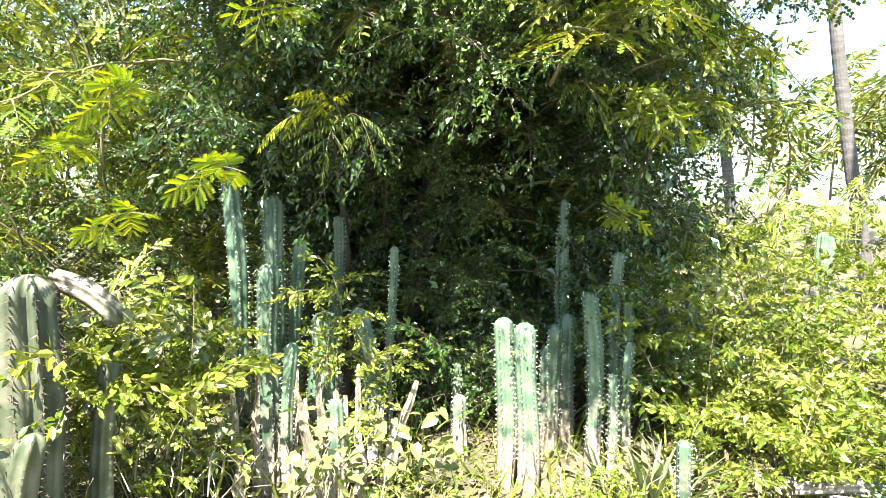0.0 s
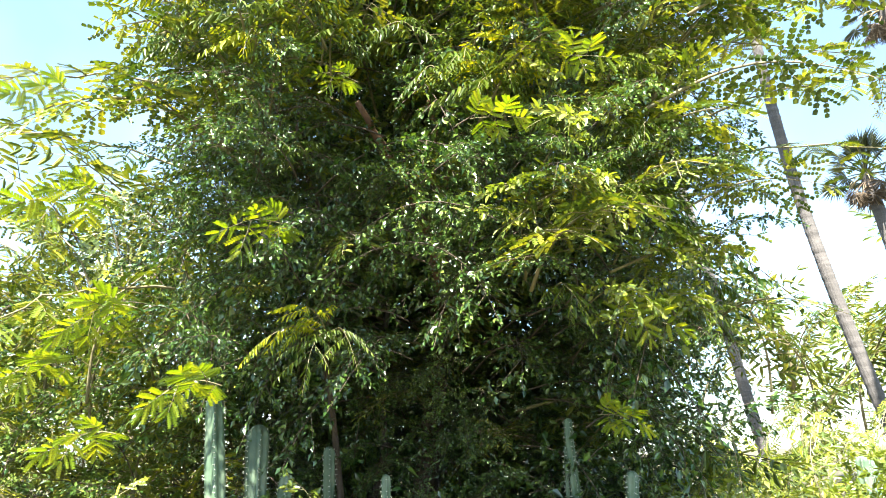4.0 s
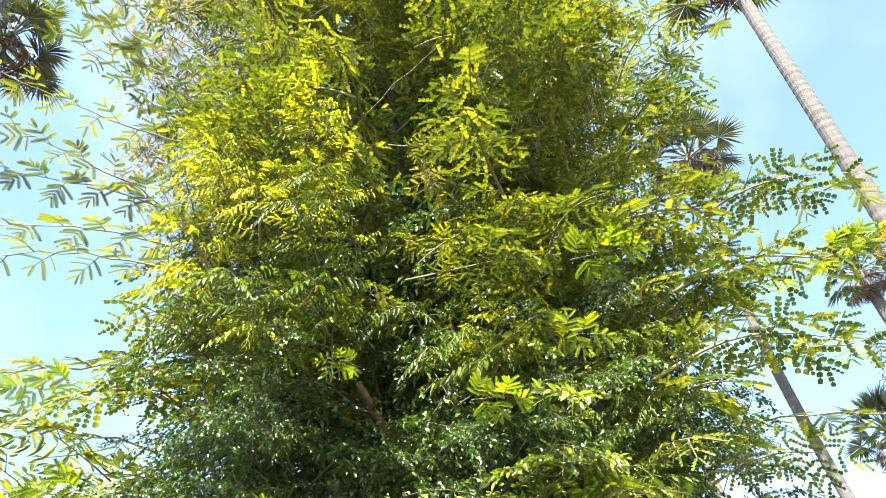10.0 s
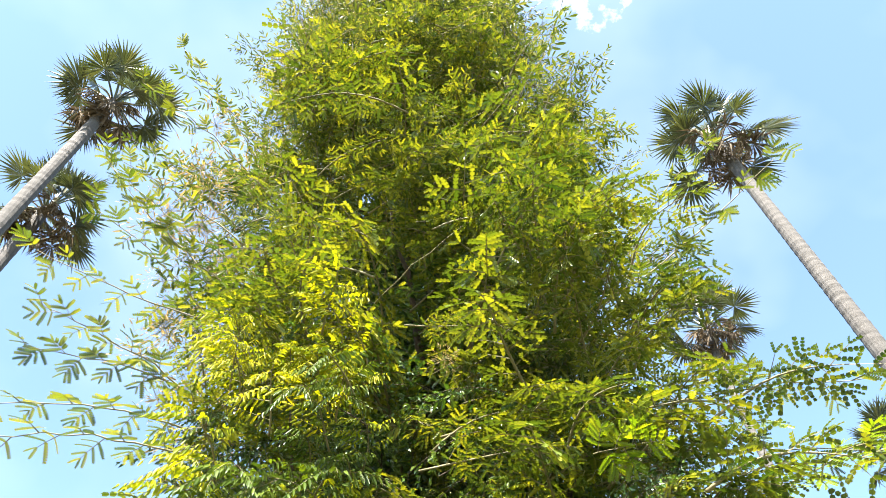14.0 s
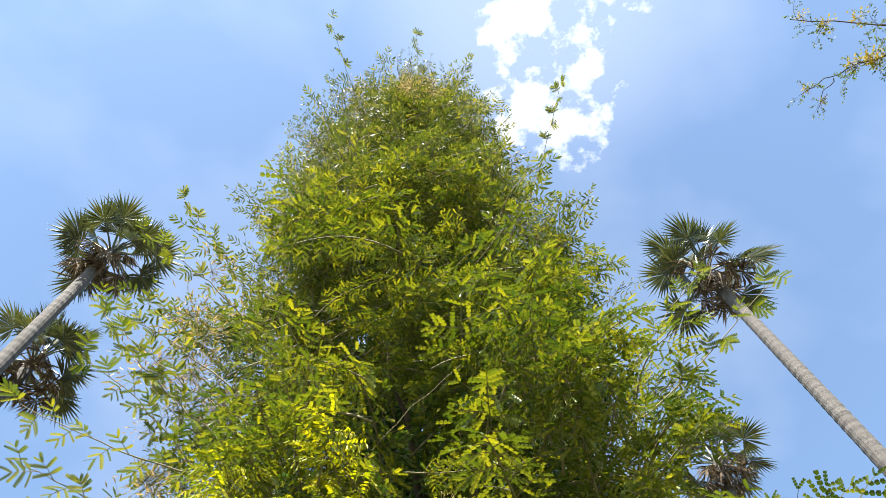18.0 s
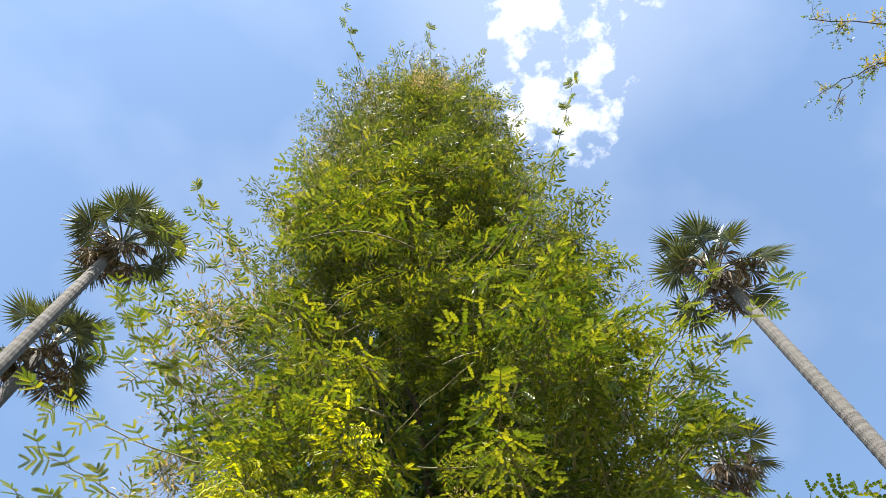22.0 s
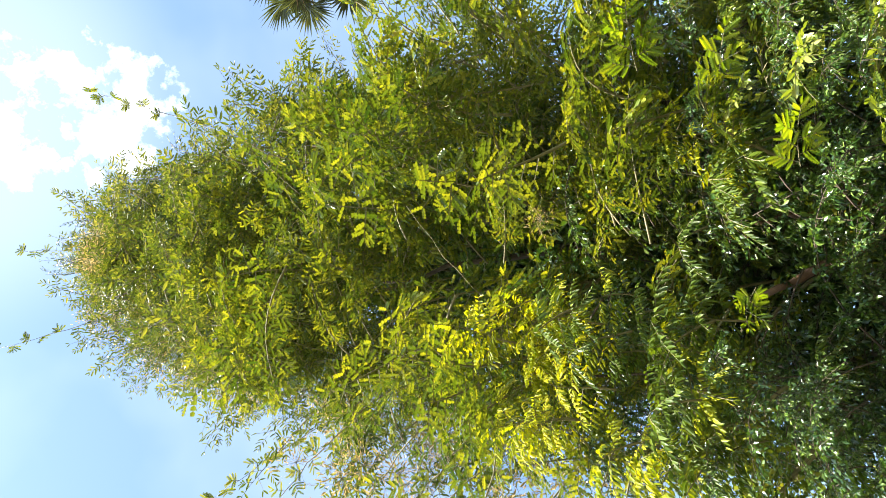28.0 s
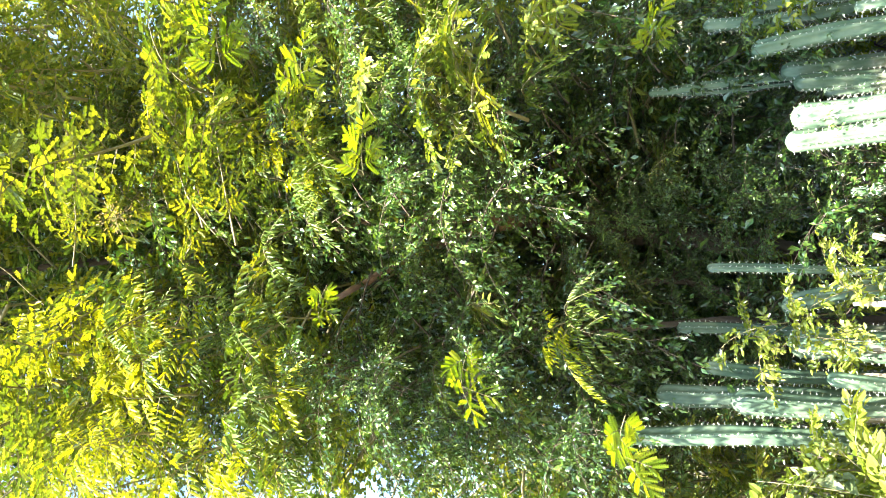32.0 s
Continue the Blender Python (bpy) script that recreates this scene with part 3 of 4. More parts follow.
def crown_branches(parent, origin, meshes, count, z0, z1, inner, outer, front=0.7, lift=(0.0, 0.5), size=(0.8, 1.3), spread=100, facing=180, across=0.6):
    """Leafy branches that grow outwards from the axis to the outside of the crown."""
    for _ in range(count):
        z = rng.uniform(z0, z1)
        az = radians(facing + rng.normal(0, spread * 0.55)) if rng.random() < front else rng.uniform(0, 2 * math.pi)
        out = Vector((math.sin(az), math.cos(az), 0))
        # the crown grows in shelves with hollows between them
        R = radius_at(z) * (0.98 + 0.27 * noise.noise(Vector((math.sin(az) * 2.1, math.cos(az) * 2.1, z * 1.15))))
        near = max(0.05, R * rng.uniform(inner, outer))
        tip = Vector((*axis_at(z), z)) + out * R * 0.9
        if tip.y < 4.9 and ((-0.45 < tip.x < 1.0 and 0.9 < z < 2.15) or (-1.5 < tip.x < -0.6 and 0.5 < z < 1.85) or (-0.52 < tip.x < 0.14 and 2.95 < z < 6.1)):
            R, near = R * 0.45, near * 0.4
        s = max(0.3, (R * rng.uniform(0.78, 1.1) - near) / 1.4) * rng.uniform(*size) if R < 1.2 and z < 7 else max(0.45, (R * rng.uniform(0.78, 1.1) - near) / 1.4) * rng.uniform(*size)
        start = Vector((*axis_at(z), z)) + out * near
        way = out + Vector((rng.normal(0, 0.25), rng.normal(0, 0.25), rng.uniform(*lift)))
        if rng.random() < across and R > 0.9:
            # a spray that runs round the outside of the crown
            side = Vector((out.y, -out.x, 0)) * rng.choice([-1, 1])
            start = Vector((*axis_at(z), z)) + out * R * rng.uniform(0.5, 0.95) - side * 0.3
            way = side + out * rng.uniform(0.0, 0.5) + Vector((0, 0, rng.uniform(-0.1, 0.35)))
            s = rng.uniform(0.45, 0.85)
            mid = start + way.normalized() * s * 0.8
            if mid.y < axis_at(z)[1] and ((-0.58 < mid.x < 0.18 and 2.95 < z < 6.1) or (-0.5 < mid.x < 1.0 and 0.9 < z < 2.2) or (-1.5 < mid.x < -0.6 and 0.5 < z < 1.85)):
                continue
        add_branch(parent, meshes[rng.integers(len(meshes))], aimed(start - origin, way, rng.normal(0, 0.25), s))


crown_branches(tree, T0, FEATHER, 370, 3.4, 9.5, 0.2, 0.6, 0.72, size=(0.9, 1.2))
crown_branches(tree, T0, FEATHER, 60, 3.2, 6.0, 0.25, 0.6, 0.9, spread=70, size=(0.9, 1.2))
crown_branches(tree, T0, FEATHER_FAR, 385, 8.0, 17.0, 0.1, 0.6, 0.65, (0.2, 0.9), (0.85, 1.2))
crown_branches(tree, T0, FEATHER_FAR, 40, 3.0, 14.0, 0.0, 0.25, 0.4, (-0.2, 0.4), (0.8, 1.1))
# inner leaves take a darker leaf material, so shade sits in their colour
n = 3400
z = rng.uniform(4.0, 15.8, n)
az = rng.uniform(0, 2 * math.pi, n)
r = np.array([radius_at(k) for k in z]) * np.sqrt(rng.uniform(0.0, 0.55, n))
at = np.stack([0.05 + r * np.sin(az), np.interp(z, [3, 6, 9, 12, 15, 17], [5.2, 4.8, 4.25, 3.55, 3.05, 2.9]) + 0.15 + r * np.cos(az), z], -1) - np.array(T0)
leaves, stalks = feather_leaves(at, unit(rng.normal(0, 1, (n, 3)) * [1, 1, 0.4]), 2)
tagged(part("foliage", foliage_mesh("shade_toned_leaves", leaves, stalks, M_GLOSSY, M_TWIG), tree), kind="stuff")
# sprays that reach out into the sun
for k in range(64):
    z = rng.uniform(2.0, 6.2)
    x = rng.uniform(0.45 if z > 3.2 else 0.2, 1.75) if k < 50 else rng.uniform(-1.2, -0.8)
    R = radius_at(z)
    a = Vector((x, axis_at(z)[1] - math.sqrt(max(0.2, R * R - x * x)) * rng.uniform(0.85, 1.0), z))
    add_branch(tree, PINNATE_DARK[k % 4] if z < 2.9 and k % 2 else FEATHER_FINE[k % 5], aimed(a - T0, (rng.uniform(-0.4, 0.9) * (1 if x > 0 else -1), -1, rng.uniform(-0.1, 0.35)), rng.normal(0, 0.3), rng.uniform(0.35, 0.5) if z < 2.9 and k % 2 else rng.uniform(0.7, 1.0)))

climber = tagged(empty("climbing_vine", (0.05, 4.6, 0)), "dense small-leaved climber hanging over the lower tree", "vine")
C0 = Vector((0.05, 4.6, 0))
v, q = tube(curve_points((-0.6, 1.0, -0.2), (-0.1, 0.6, 4.2), 9, (-0.2, 0.1, 0), 0.04), np.linspace(0.04, 0.012, 9), 7)
part("stem", mesh_of("stem", v, q, M_BARK, True), climber)
crown_branches(climber, C0, VINE, 330, 1.7, 4.6, 0.2, 0.75, 0.75, (-0.4, 0.5), (0.9, 1.2), 120)
crown_branches(climber, C0, VINE, 90, 0.9, 2.2, 0.1, 0.6, 0.6, (-0.6, 0.2), (0.8, 1.1), 120)
crown_branches(climber, C0, VINE, 50, 2.25, 3.35, 0.3, 0.7, 1.0, (-0.3, 0.3), (0.8, 1.1), 45, across=0.8)
# rear and inner branches added to close sky gaps and darken the hollow
crown_branches(climber, C0, VINE, 90, 1.0, 4.2, 0.1, 0.6, 1.0, (-0.4, 0.4), (0.9, 1.2), 110, 0)
crown_branches(climber, C0, VINE + FEATHER_FAR, 80, 1.2, 5.0, 0.0, 0.5, 0.0, (-0.3, 0.3), (0.9, 1.2))

# dense dark filler leaves behind the hollows, on a net of thin stems
# added to block sky gaps and darken the interior
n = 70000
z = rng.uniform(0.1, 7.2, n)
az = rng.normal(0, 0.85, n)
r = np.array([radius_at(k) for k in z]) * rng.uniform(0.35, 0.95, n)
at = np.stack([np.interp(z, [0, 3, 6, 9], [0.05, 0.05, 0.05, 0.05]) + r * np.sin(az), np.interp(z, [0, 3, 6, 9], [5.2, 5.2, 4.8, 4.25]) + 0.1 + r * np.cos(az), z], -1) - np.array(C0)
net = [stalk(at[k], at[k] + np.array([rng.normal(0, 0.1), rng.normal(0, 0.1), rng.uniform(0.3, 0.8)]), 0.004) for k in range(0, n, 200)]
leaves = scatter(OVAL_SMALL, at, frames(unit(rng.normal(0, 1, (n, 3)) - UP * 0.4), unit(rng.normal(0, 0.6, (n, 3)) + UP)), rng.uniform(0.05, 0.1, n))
tagged(part("foliage", foliage_mesh("light_block_leaves", [leaves], net, M_GLOSSY, M_BARK), climber), kind="stuff")

# dark climber core round the upper trunk, added so the recess looks shaded
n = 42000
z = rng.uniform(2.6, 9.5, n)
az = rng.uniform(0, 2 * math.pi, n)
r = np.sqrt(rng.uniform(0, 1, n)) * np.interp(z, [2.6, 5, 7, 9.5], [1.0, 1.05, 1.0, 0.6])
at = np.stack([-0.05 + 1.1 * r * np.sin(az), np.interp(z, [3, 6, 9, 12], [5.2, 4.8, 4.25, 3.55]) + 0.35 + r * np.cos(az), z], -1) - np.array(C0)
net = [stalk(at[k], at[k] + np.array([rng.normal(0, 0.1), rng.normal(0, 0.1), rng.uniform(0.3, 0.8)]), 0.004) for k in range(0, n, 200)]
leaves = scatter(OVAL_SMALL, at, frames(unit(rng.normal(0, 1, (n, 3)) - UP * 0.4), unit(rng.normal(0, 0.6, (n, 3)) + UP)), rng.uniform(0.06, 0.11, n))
tagged(part("foliage", foliage_mesh("dark_core_backing", [leaves], net, M_GLOSSY, M_BARK), climber), kind="stuff")
# hanging sprays on the climber's sunny outside, sun glints put in as pale leaves
for k in range(78):
    z = rng.uniform(1.8, 3.25)
    x = rng.uniform(0.55 if k % 3 == 0 or z < 2.3 else 0.2, 1.6) if k < 62 else rng.uniform(-1.3, -0.5)
    R = radius_at(z)
    a = Vector((x, 5.2 - math.sqrt(R * R - x * x) * rng.uniform(0.95, 1.08), z))
    if x < 0:
        spray, s = VINE[k % 6], rng.uniform(0.4, 0.6)
    elif k % 3 == 0:
        spray, s = PINNATE_DARK[k % 4], rng.uniform(0.3, 0.45)
    else:
        spray, s = VINE_PALE[k % 4] if k % 2 else VINE[k % 6], rng.uniform(0.35, 0.55)
    add_branch(climber, spray, aimed(a - C0, (rng.uniform(-0.6, 0.6), -1, rng.uniform(0.0, 0.45)), rng.normal(0, 0.4), s))

# single sprays that stand out
neem = tagged(empty("neem_sapling", (-0.7, 4.7, 0)), "slender sapling with bright yellow-green drooping pinnate leaves", "tree")
N0 = Vector((-0.7, 4.7, 0))
v, q = tube(curve_points((0, 0, -0.2), (-0.3, -1.3, 4.7), 12, (0.1, 0.5, 0), 0.03), np.linspace(0.03, 0.008, 12), 7)
part("trunk", mesh_of("sapling_trunk", v, q, M_BARK, True), neem)
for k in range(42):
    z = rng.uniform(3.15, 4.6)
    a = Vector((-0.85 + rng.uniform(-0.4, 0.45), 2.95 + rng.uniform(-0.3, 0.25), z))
    # golden sprays higher up and every fifth one, green sprays lower down
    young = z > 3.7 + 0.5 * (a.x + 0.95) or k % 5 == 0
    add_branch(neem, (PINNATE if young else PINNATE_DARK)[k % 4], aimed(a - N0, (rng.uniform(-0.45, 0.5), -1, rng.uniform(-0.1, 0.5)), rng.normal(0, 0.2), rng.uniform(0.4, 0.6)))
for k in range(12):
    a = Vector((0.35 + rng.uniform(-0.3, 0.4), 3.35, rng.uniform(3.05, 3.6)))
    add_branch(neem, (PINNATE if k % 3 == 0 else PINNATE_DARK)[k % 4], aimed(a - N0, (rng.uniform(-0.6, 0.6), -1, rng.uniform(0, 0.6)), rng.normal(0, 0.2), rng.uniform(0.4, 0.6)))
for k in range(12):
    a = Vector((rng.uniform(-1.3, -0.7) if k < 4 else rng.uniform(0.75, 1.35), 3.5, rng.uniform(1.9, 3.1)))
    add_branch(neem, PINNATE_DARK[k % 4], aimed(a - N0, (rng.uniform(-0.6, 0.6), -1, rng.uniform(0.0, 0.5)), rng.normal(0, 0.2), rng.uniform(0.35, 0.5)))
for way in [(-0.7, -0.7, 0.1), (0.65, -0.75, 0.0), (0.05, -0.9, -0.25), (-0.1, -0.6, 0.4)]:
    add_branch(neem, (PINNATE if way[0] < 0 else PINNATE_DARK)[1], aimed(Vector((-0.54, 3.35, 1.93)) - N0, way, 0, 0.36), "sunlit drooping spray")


def cane(a, b, bow=0.15, meshes=None, label="", sprays=3, fine=0, long=0.14):
    """A long thin arching shoot of the tree with feathery sprays."""
    a, b = Vector(a), Vector(b)
    pts = curve_points(a - T0, b - T0, 12, (0, 0, bow), 0.01)
    v, q = tube(pts, np.linspace(0.008, 0.0025, 12), 5)
    c = part("shoot", mesh_of("shoot", v, q, M_TWIG, True), tree, label=label)
    at = np.linspace(0.25, 1, 10 * sprays // 2)
    p = np.stack([np.interp(at, np.linspace(0, 1, 12), pts[:, i]) for i in range(3)], -1)
    ahead = np.tile(np.array((b - a).normalized()), (len(at), 1))
    ways = unit(turned(ahead, np.tile(UP, (len(at), 1)), np.radians(rng.uniform(35, 80, len(at))) * np.where(np.arange(len(at)) % 2, 1, -1)) + UP * rng.uniform(-0.2, 0.3, (len(at), 1)))
    leaves, stalks = feather_leaves(p, ways, fine, long, 0.66)
    tagged(part("foliage", foliage_mesh("shoot_leaves", leaves, stalks, meshes or M_FEATHER, M_TWIG), c), kind="stuff")


for a, b, bow in [((0.9, 3.5, 4.3), (2.6, 2.85, 4.05), 0.1), ((0.5, 3.5, 3.6), (2.3, 3.2, 3.35), 0.12), ((1.0, 3.5, 3.9), (2.4, 3.05, 3.7), 0.12), ((0.8, 3.4, 4.1), (2.0, 2.9, 4.2), 0.1),
                  ((-1.2, 3.3, 4.0), (-2.35, 2.65, 3.85), 0.1), ((-1.5, 3.5, 4.7), (-2.6, 2.8, 4.7), 0.1), ((-1.5, 3.2, 5.6), (-2.75, 2.55, 6.75), -0.1), ((-1.3, 3.3, 2.2), (-1.75, 2.4, 1.8), 0.08),
                  ((1.2, 3.4, 5.3), (2.95, 2.5, 6.2), -0.08), ((1.3, 3.2, 9.2), (2.5, 1.75, 12.1), -0.1), ((-0.5, 2.9, 11.5), (-1.25, 0.6, 14.3), 0.0), ((0.2, 2.9, 12.4), (0.3, 1.1, 15.0), 0.0),
                  ((-1.4, 3.6, 3.0), (-2.7, 3.2, 3.1), 0.1), ((1.2, 3.7, 2.9), (2.6, 3.3, 2.8), 0.1), ((-1.5, 3.4, 7.4), (-2.9, 2.4, 9.6), 0.1), ((-1.7, 3.3, 6.5), (-3.1, 2.7, 7.4), 0.1),
                  ((-1.6, 3.2, 7.3), (-2.9, 2.3, 8.2), 0.1), ((-1.3, 3.4, 3.4), (-2.4, 2.9, 3.2), 0.1), ((-1.3, 3.4, 4.3), (-2.7, 2.75, 4.2), 0.12)]:
    cane(a, b, bow, M_FEATHER, sprays=2)
for place, way, tilt, s in [((-0.55, 2.78, 2.33), (-1, -0.25, -0.05), 35, 0.5), ((-0.85, 2.83, 1.65), (-1, -0.2, -0.1), 40, 0.45), ((0.24, 2.69, 2.76), (1, -0.15, 0.05), -35, 0.5), ((0.88, 3.19, 1.9), (1, -0.2, 0.1), -40, 0.5),
                            ((0.79, 3.28, 1.49), (1, -0.2, -0.1), -40, 0.36), ((-1.17, 2.69, 1.95), (-1, -0.2, -0.1), 35, 0.45), ((-1.22, 2.73, 1.45), (-1, -0.3, 0.0), 35, 0.4), ((-1.44, 2.73, 1.72), (-1, -0.3, 0.0), 35, 0.4),
                            ((0.92, 3.28, 2.22), (1, -0.3, 0.1), -35, 0.5), ((0.65, 2.83, 3.13), (1, -0.3, 0.05), -35, 0.6), ((1.11, 2.92, 2.95), (1, -0.2, 0.0), -30, 0.7), ((1.38, 2.92, 3.4), (1, -0.2, 0.1), -30, 0.7),
                            ((0.83, 2.73, 3.54), (1, -0.3, 0.1), -30, 0.7), ((1.29, 3.19, 2.49), (1, -0.3, 0.0), -40, 0.5), ((-0.26, 2.69, 2.99), (-1, -0.3, 0.1), 35, 0.4), ((1.56, 3.01, 3.95), (1, -0.3, 0.1), -30, 0.7),
                            ((-1.53, 3.01, 2.58), (-1, -0.3, 0.1), 35, 0.6), ((-1.72, 2.92, 3.13), (-1, -0.3, 0.1), 35, 0.6)]:
    add_branch(tree, FEATHER_BIG[rng.integers(4)] if place[0] < 0.9 else FEATHER_FINE[rng.integers(5)], aimed(Vector(place) - T0, way, radians(tilt), s * (0.85 if place[2] > 2.6 else 1.15) if place[0] < 0.9 else s * 1.3), "sunlit yellow-green feathery spray")


# arching shoots with open leaves against the sky
for a, b, bow in [((-1.2, 3.2, 5.7), (-2.7, 2.48, 6.65), -0.12), ((-1.3, 3.2, 5.2), (-2.75, 2.5, 5.4), -0.1), ((-1.5, 3.4, 5.2), (-2.6, 2.5, 6.0), 0.1), 
                  ((-1.7, 3.5, 6.8), (-3.0, 3.1, 8.1), 0.1), ((-1.6, 3.5, 4.7), (-2.6, 2.7, 5.0), 0.08), ((1.6, 3.4, 6.0), (2.8, 2.9, 7.2), 0.1)]:
    cane(a, b, bow, M_FEATHER, "long arching shoot with open feathery leaves", 2)

# bare pale twigs that cross the outside of the crown
for k in range(14):
    z = rng.uniform(3.4, 10.0)
    az = radians(180 + rng.uniform(-75, 75))
    out = np.array([math.sin(az), math.cos(az), 0])
    side = np.array([out[1], -out[0], 0]) * rng.choice([-1, 1])
    a = np.array([*axis_at(z), z]) + out * radius_at(z) * rng.uniform(0.8, 1.0) - np.array(T0)
    b = a + side * rng.uniform(0.4, 1.0) + out * rng.uniform(0, 0.3) + UP * rng.uniform(-0.2, 0.4)
    v, q = tube(curve_points(a - side * 0.2 - out * 0.3, b, 9, UP * rng.uniform(0.03, 0.15), 0.008), np.linspace(0.005, 0.002, 9), 5)
    part("twig", mesh_of("bare_twig", v, q, M_TWIG, True), tree, label="bare pale twig")

SHOOT = [branch_meshes("edge_shoot", "feather", M_OLIVE, 1.3, 11, rng.uniform(-0.1, 0.2), 0.3, far=2) for _ in range(4)]
for k in range(90):
    z = rng.uniform(5.5, 16.3)
    az = radians(180 + rng.choice([-1, 1]) * rng.uniform(20, 135))
    out = Vector((math.sin(az), math.cos(az), 0))
    start = Vector((*axis_at(z), z)) + out * radius_at(z) * rng.uniform(0.7, 0.95)
    add_branch(tree, SHOOT[k % 4], aimed(start - T0, out + Vector((rng.normal(0, 0.3), rng.normal(0, 0.3), rng.uniform(0.1, 1.2))), rng.normal(0, 0.3), rng.uniform(0.45, 0.85)))


for k in range(34):
    z = rng.uniform(8.5, 13.6)
    az = radians(rng.uniform(-150, -75))
    out = Vector((math.sin(az), math.cos(az), 0))
    start = Vector((*axis_at(z), z)) + out * radius_at(z) * rng.uniform(0.7, 1.0)
    add_branch(tree, (FEATHER_FAR if k % 3 else SHOOT)[k % 4], aimed(start - T0, out + Vector((rng.normal(0, 0.3), rng.normal(0, 0.3), rng.uniform(0.2, 0.9))), rng.normal(0, 0.3), rng.uniform(0.45, 0.75)))
WAND = [branch_meshes("wand", "feather", M_OLIVE, 1.5, 13, rng.uniform(-0.05, 0.1), 0.25, far=2, twig=M_BARK) for _ in range(3)]
for k in range(64):
    z = rng.uniform(7.5, 16.4) if k < 44 else rng.uniform(13.5, 16.8)
    az = radians(180 + rng.normal(0, 75))
    out = Vector((math.sin(az), math.cos(az), 0))
    start = Vector((*axis_at(z), z)) + out * radius_at(z) * rng.uniform(0.75, 1.0)
    add_branch(tree, WAND[k % 3], aimed(start - T0, out * 0.45 + Vector((rng.normal(0, 0.2), rng.normal(0, 0.2), 1.0)), rng.uniform(0, 6.28), rng.uniform(0.5, 0.85)))
for k in range(36):
    z = rng.uniform(6.0, 10.0)
    az = radians(rng.uniform(-125, -75) if k % 4 else rng.uniform(75, 125))
    out = Vector((math.sin(az), math.cos(az), 0))
    start = Vector((*axis_at(z), z)) + out * radius_at(z) * rng.uniform(0.75, 1.05)
    add_branch(tree, SHOOT[k % 4], aimed(start - T0, out + Vector((rng.normal(0, 0.3), rng.normal(-0.2, 0.3), rng.uniform(0.2, 1.0))), rng.normal(0, 0.3), rng.uniform(0.5, 0.9)))

# ---------------------------------------------------------------- palms
def fan_frond(dead=False):
    """A stalk and a round fan of stiff pointed blades."""
    n, span = 28, radians(rng.uniform(210, 260))
    reach = 0.8
    pieces = [tube(curve_points((0, 0, 0), (reach, 0, 0), 5, (0, 0, 0.05)), np.linspace(0.03, 0.014, 5), 5)]
    a = np.linspace(-span / 2, span / 2, n)
    out = np.stack([np.cos(a), np.sin(a), np.full(n, -0.12 if not dead else -0.5)], -1)
    out += rng.normal(0, 0.03 if not dead else 0.22, (n, 3))
    ups = unit(np.tile(UP, (n, 1)) + np.stack([-0.3 * np.cos(a), -0.3 * np.sin(a), 0 * a], -1))
    length = 0.7 * (0.8 + 0.2 * np.cos(a * 0.6)) * rng.uniform(0.88, 1.05, n)
    blade = (np.array([(0, 0, 0), (0.5, -0.044, 0.02), (0.5, 0, -0.016), (0.5, 0.044, 0.02), (1, 0, -0.06 if not dead else -0.25)]), np.array([(0, 1, 2, 2), (0, 2, 3, 3), (1, 4, 2, 2), (2, 4, 3, 3)]))
    pieces.append(scatter(blade, np.tile([[reach, 0, 0]], (n, 1)), frames(out, ups), length))
    v, q = join(pieces)
    return mesh_of("dead_frond" if dead else "frond", v, q, M_FROND_DEAD if dead else M_FROND)


FRONDS, DEAD = [fan_frond() for _ in range(4)], [fan_frond(True) for _ in range(3)]


def palm(crown, base, size, label, girth=0.2, bow=0.05):
    root = tagged(empty("fan_palm", base), label, "palm tree", "tall fan palms")
    c, b = Vector(crown), Vector(base)
    n = max(60, int((c - b).length / 0.09))
    t = np.linspace(0, 1, n)
    pts = np.array([(c - b) * k - Vector((0, 0, 0.3 * (1 - k))) for k in t])
    pts[:, 0] += bow * np.sin(t * np.pi)
    rad = girth * np.interp(t, [0, 0.05, 0.3, 1], [1.3, 1.08, 1.0, 0.8]) * (1 + 0.05 * (np.arange(n) % 2) + rng.normal(0, 0.012, n))
    v, q = tube(pts, rad, 14)
    part("trunk", mesh_of("palm_trunk", v, q, M_PALM, False), root, label="grey ringed trunk")
    top = c - b
    for k in range(21):
        el = radians(-18 + 104 * (k / 20) ** 0.9 + rng.normal(0, 6))
        az = k * 2.399 + rng.normal(0, 0.25)
        way = Vector((math.cos(az) * math.cos(el), math.sin(az) * math.cos(el), math.sin(el)))
        part("frond", FRONDS[k % 4], root, aimed(top + way * 0.08, way, rng.normal(0, 0.6), size * rng.uniform(0.85, 1.15)))
    for k in range(16):
        el = radians(rng.uniform(-75, -10))
        az = k * 2.399 + 1
        way = Vector((math.cos(az) * math.cos(el), math.sin(az) * math.cos(el), math.sin(el)))
        part("frond", DEAD[k % 3], root, aimed(top + way * 0.05 - Vector((0, 0, 0.15)), way, rng.normal(0, 0.6), size * rng.uniform(0.6, 0.85)), "dry brown hanging frond")
    for k in range(10):
        az = k * 2.399
        p0 = top - Vector((0, 0, 0.1))
        v, q = tube(curve_points(p0, p0 + Vector((math.cos(az) * 0.6, math.sin(az) * 0.6, -0.1 - 0.4 * rng.random())), 6, (0, 0, 0.15)), np.linspace(0.02, 0.008, 6), 5)
        part("flower_stalk", mesh_of("flower_stalk", v, q, M_DRY, True), root)
    return root


palm((-7.2, 5.35, 15.85), (-7.1, 5.45, 0), 1.0, "tall fan palm with grey trunk and dead-frond skirt", 0.145)
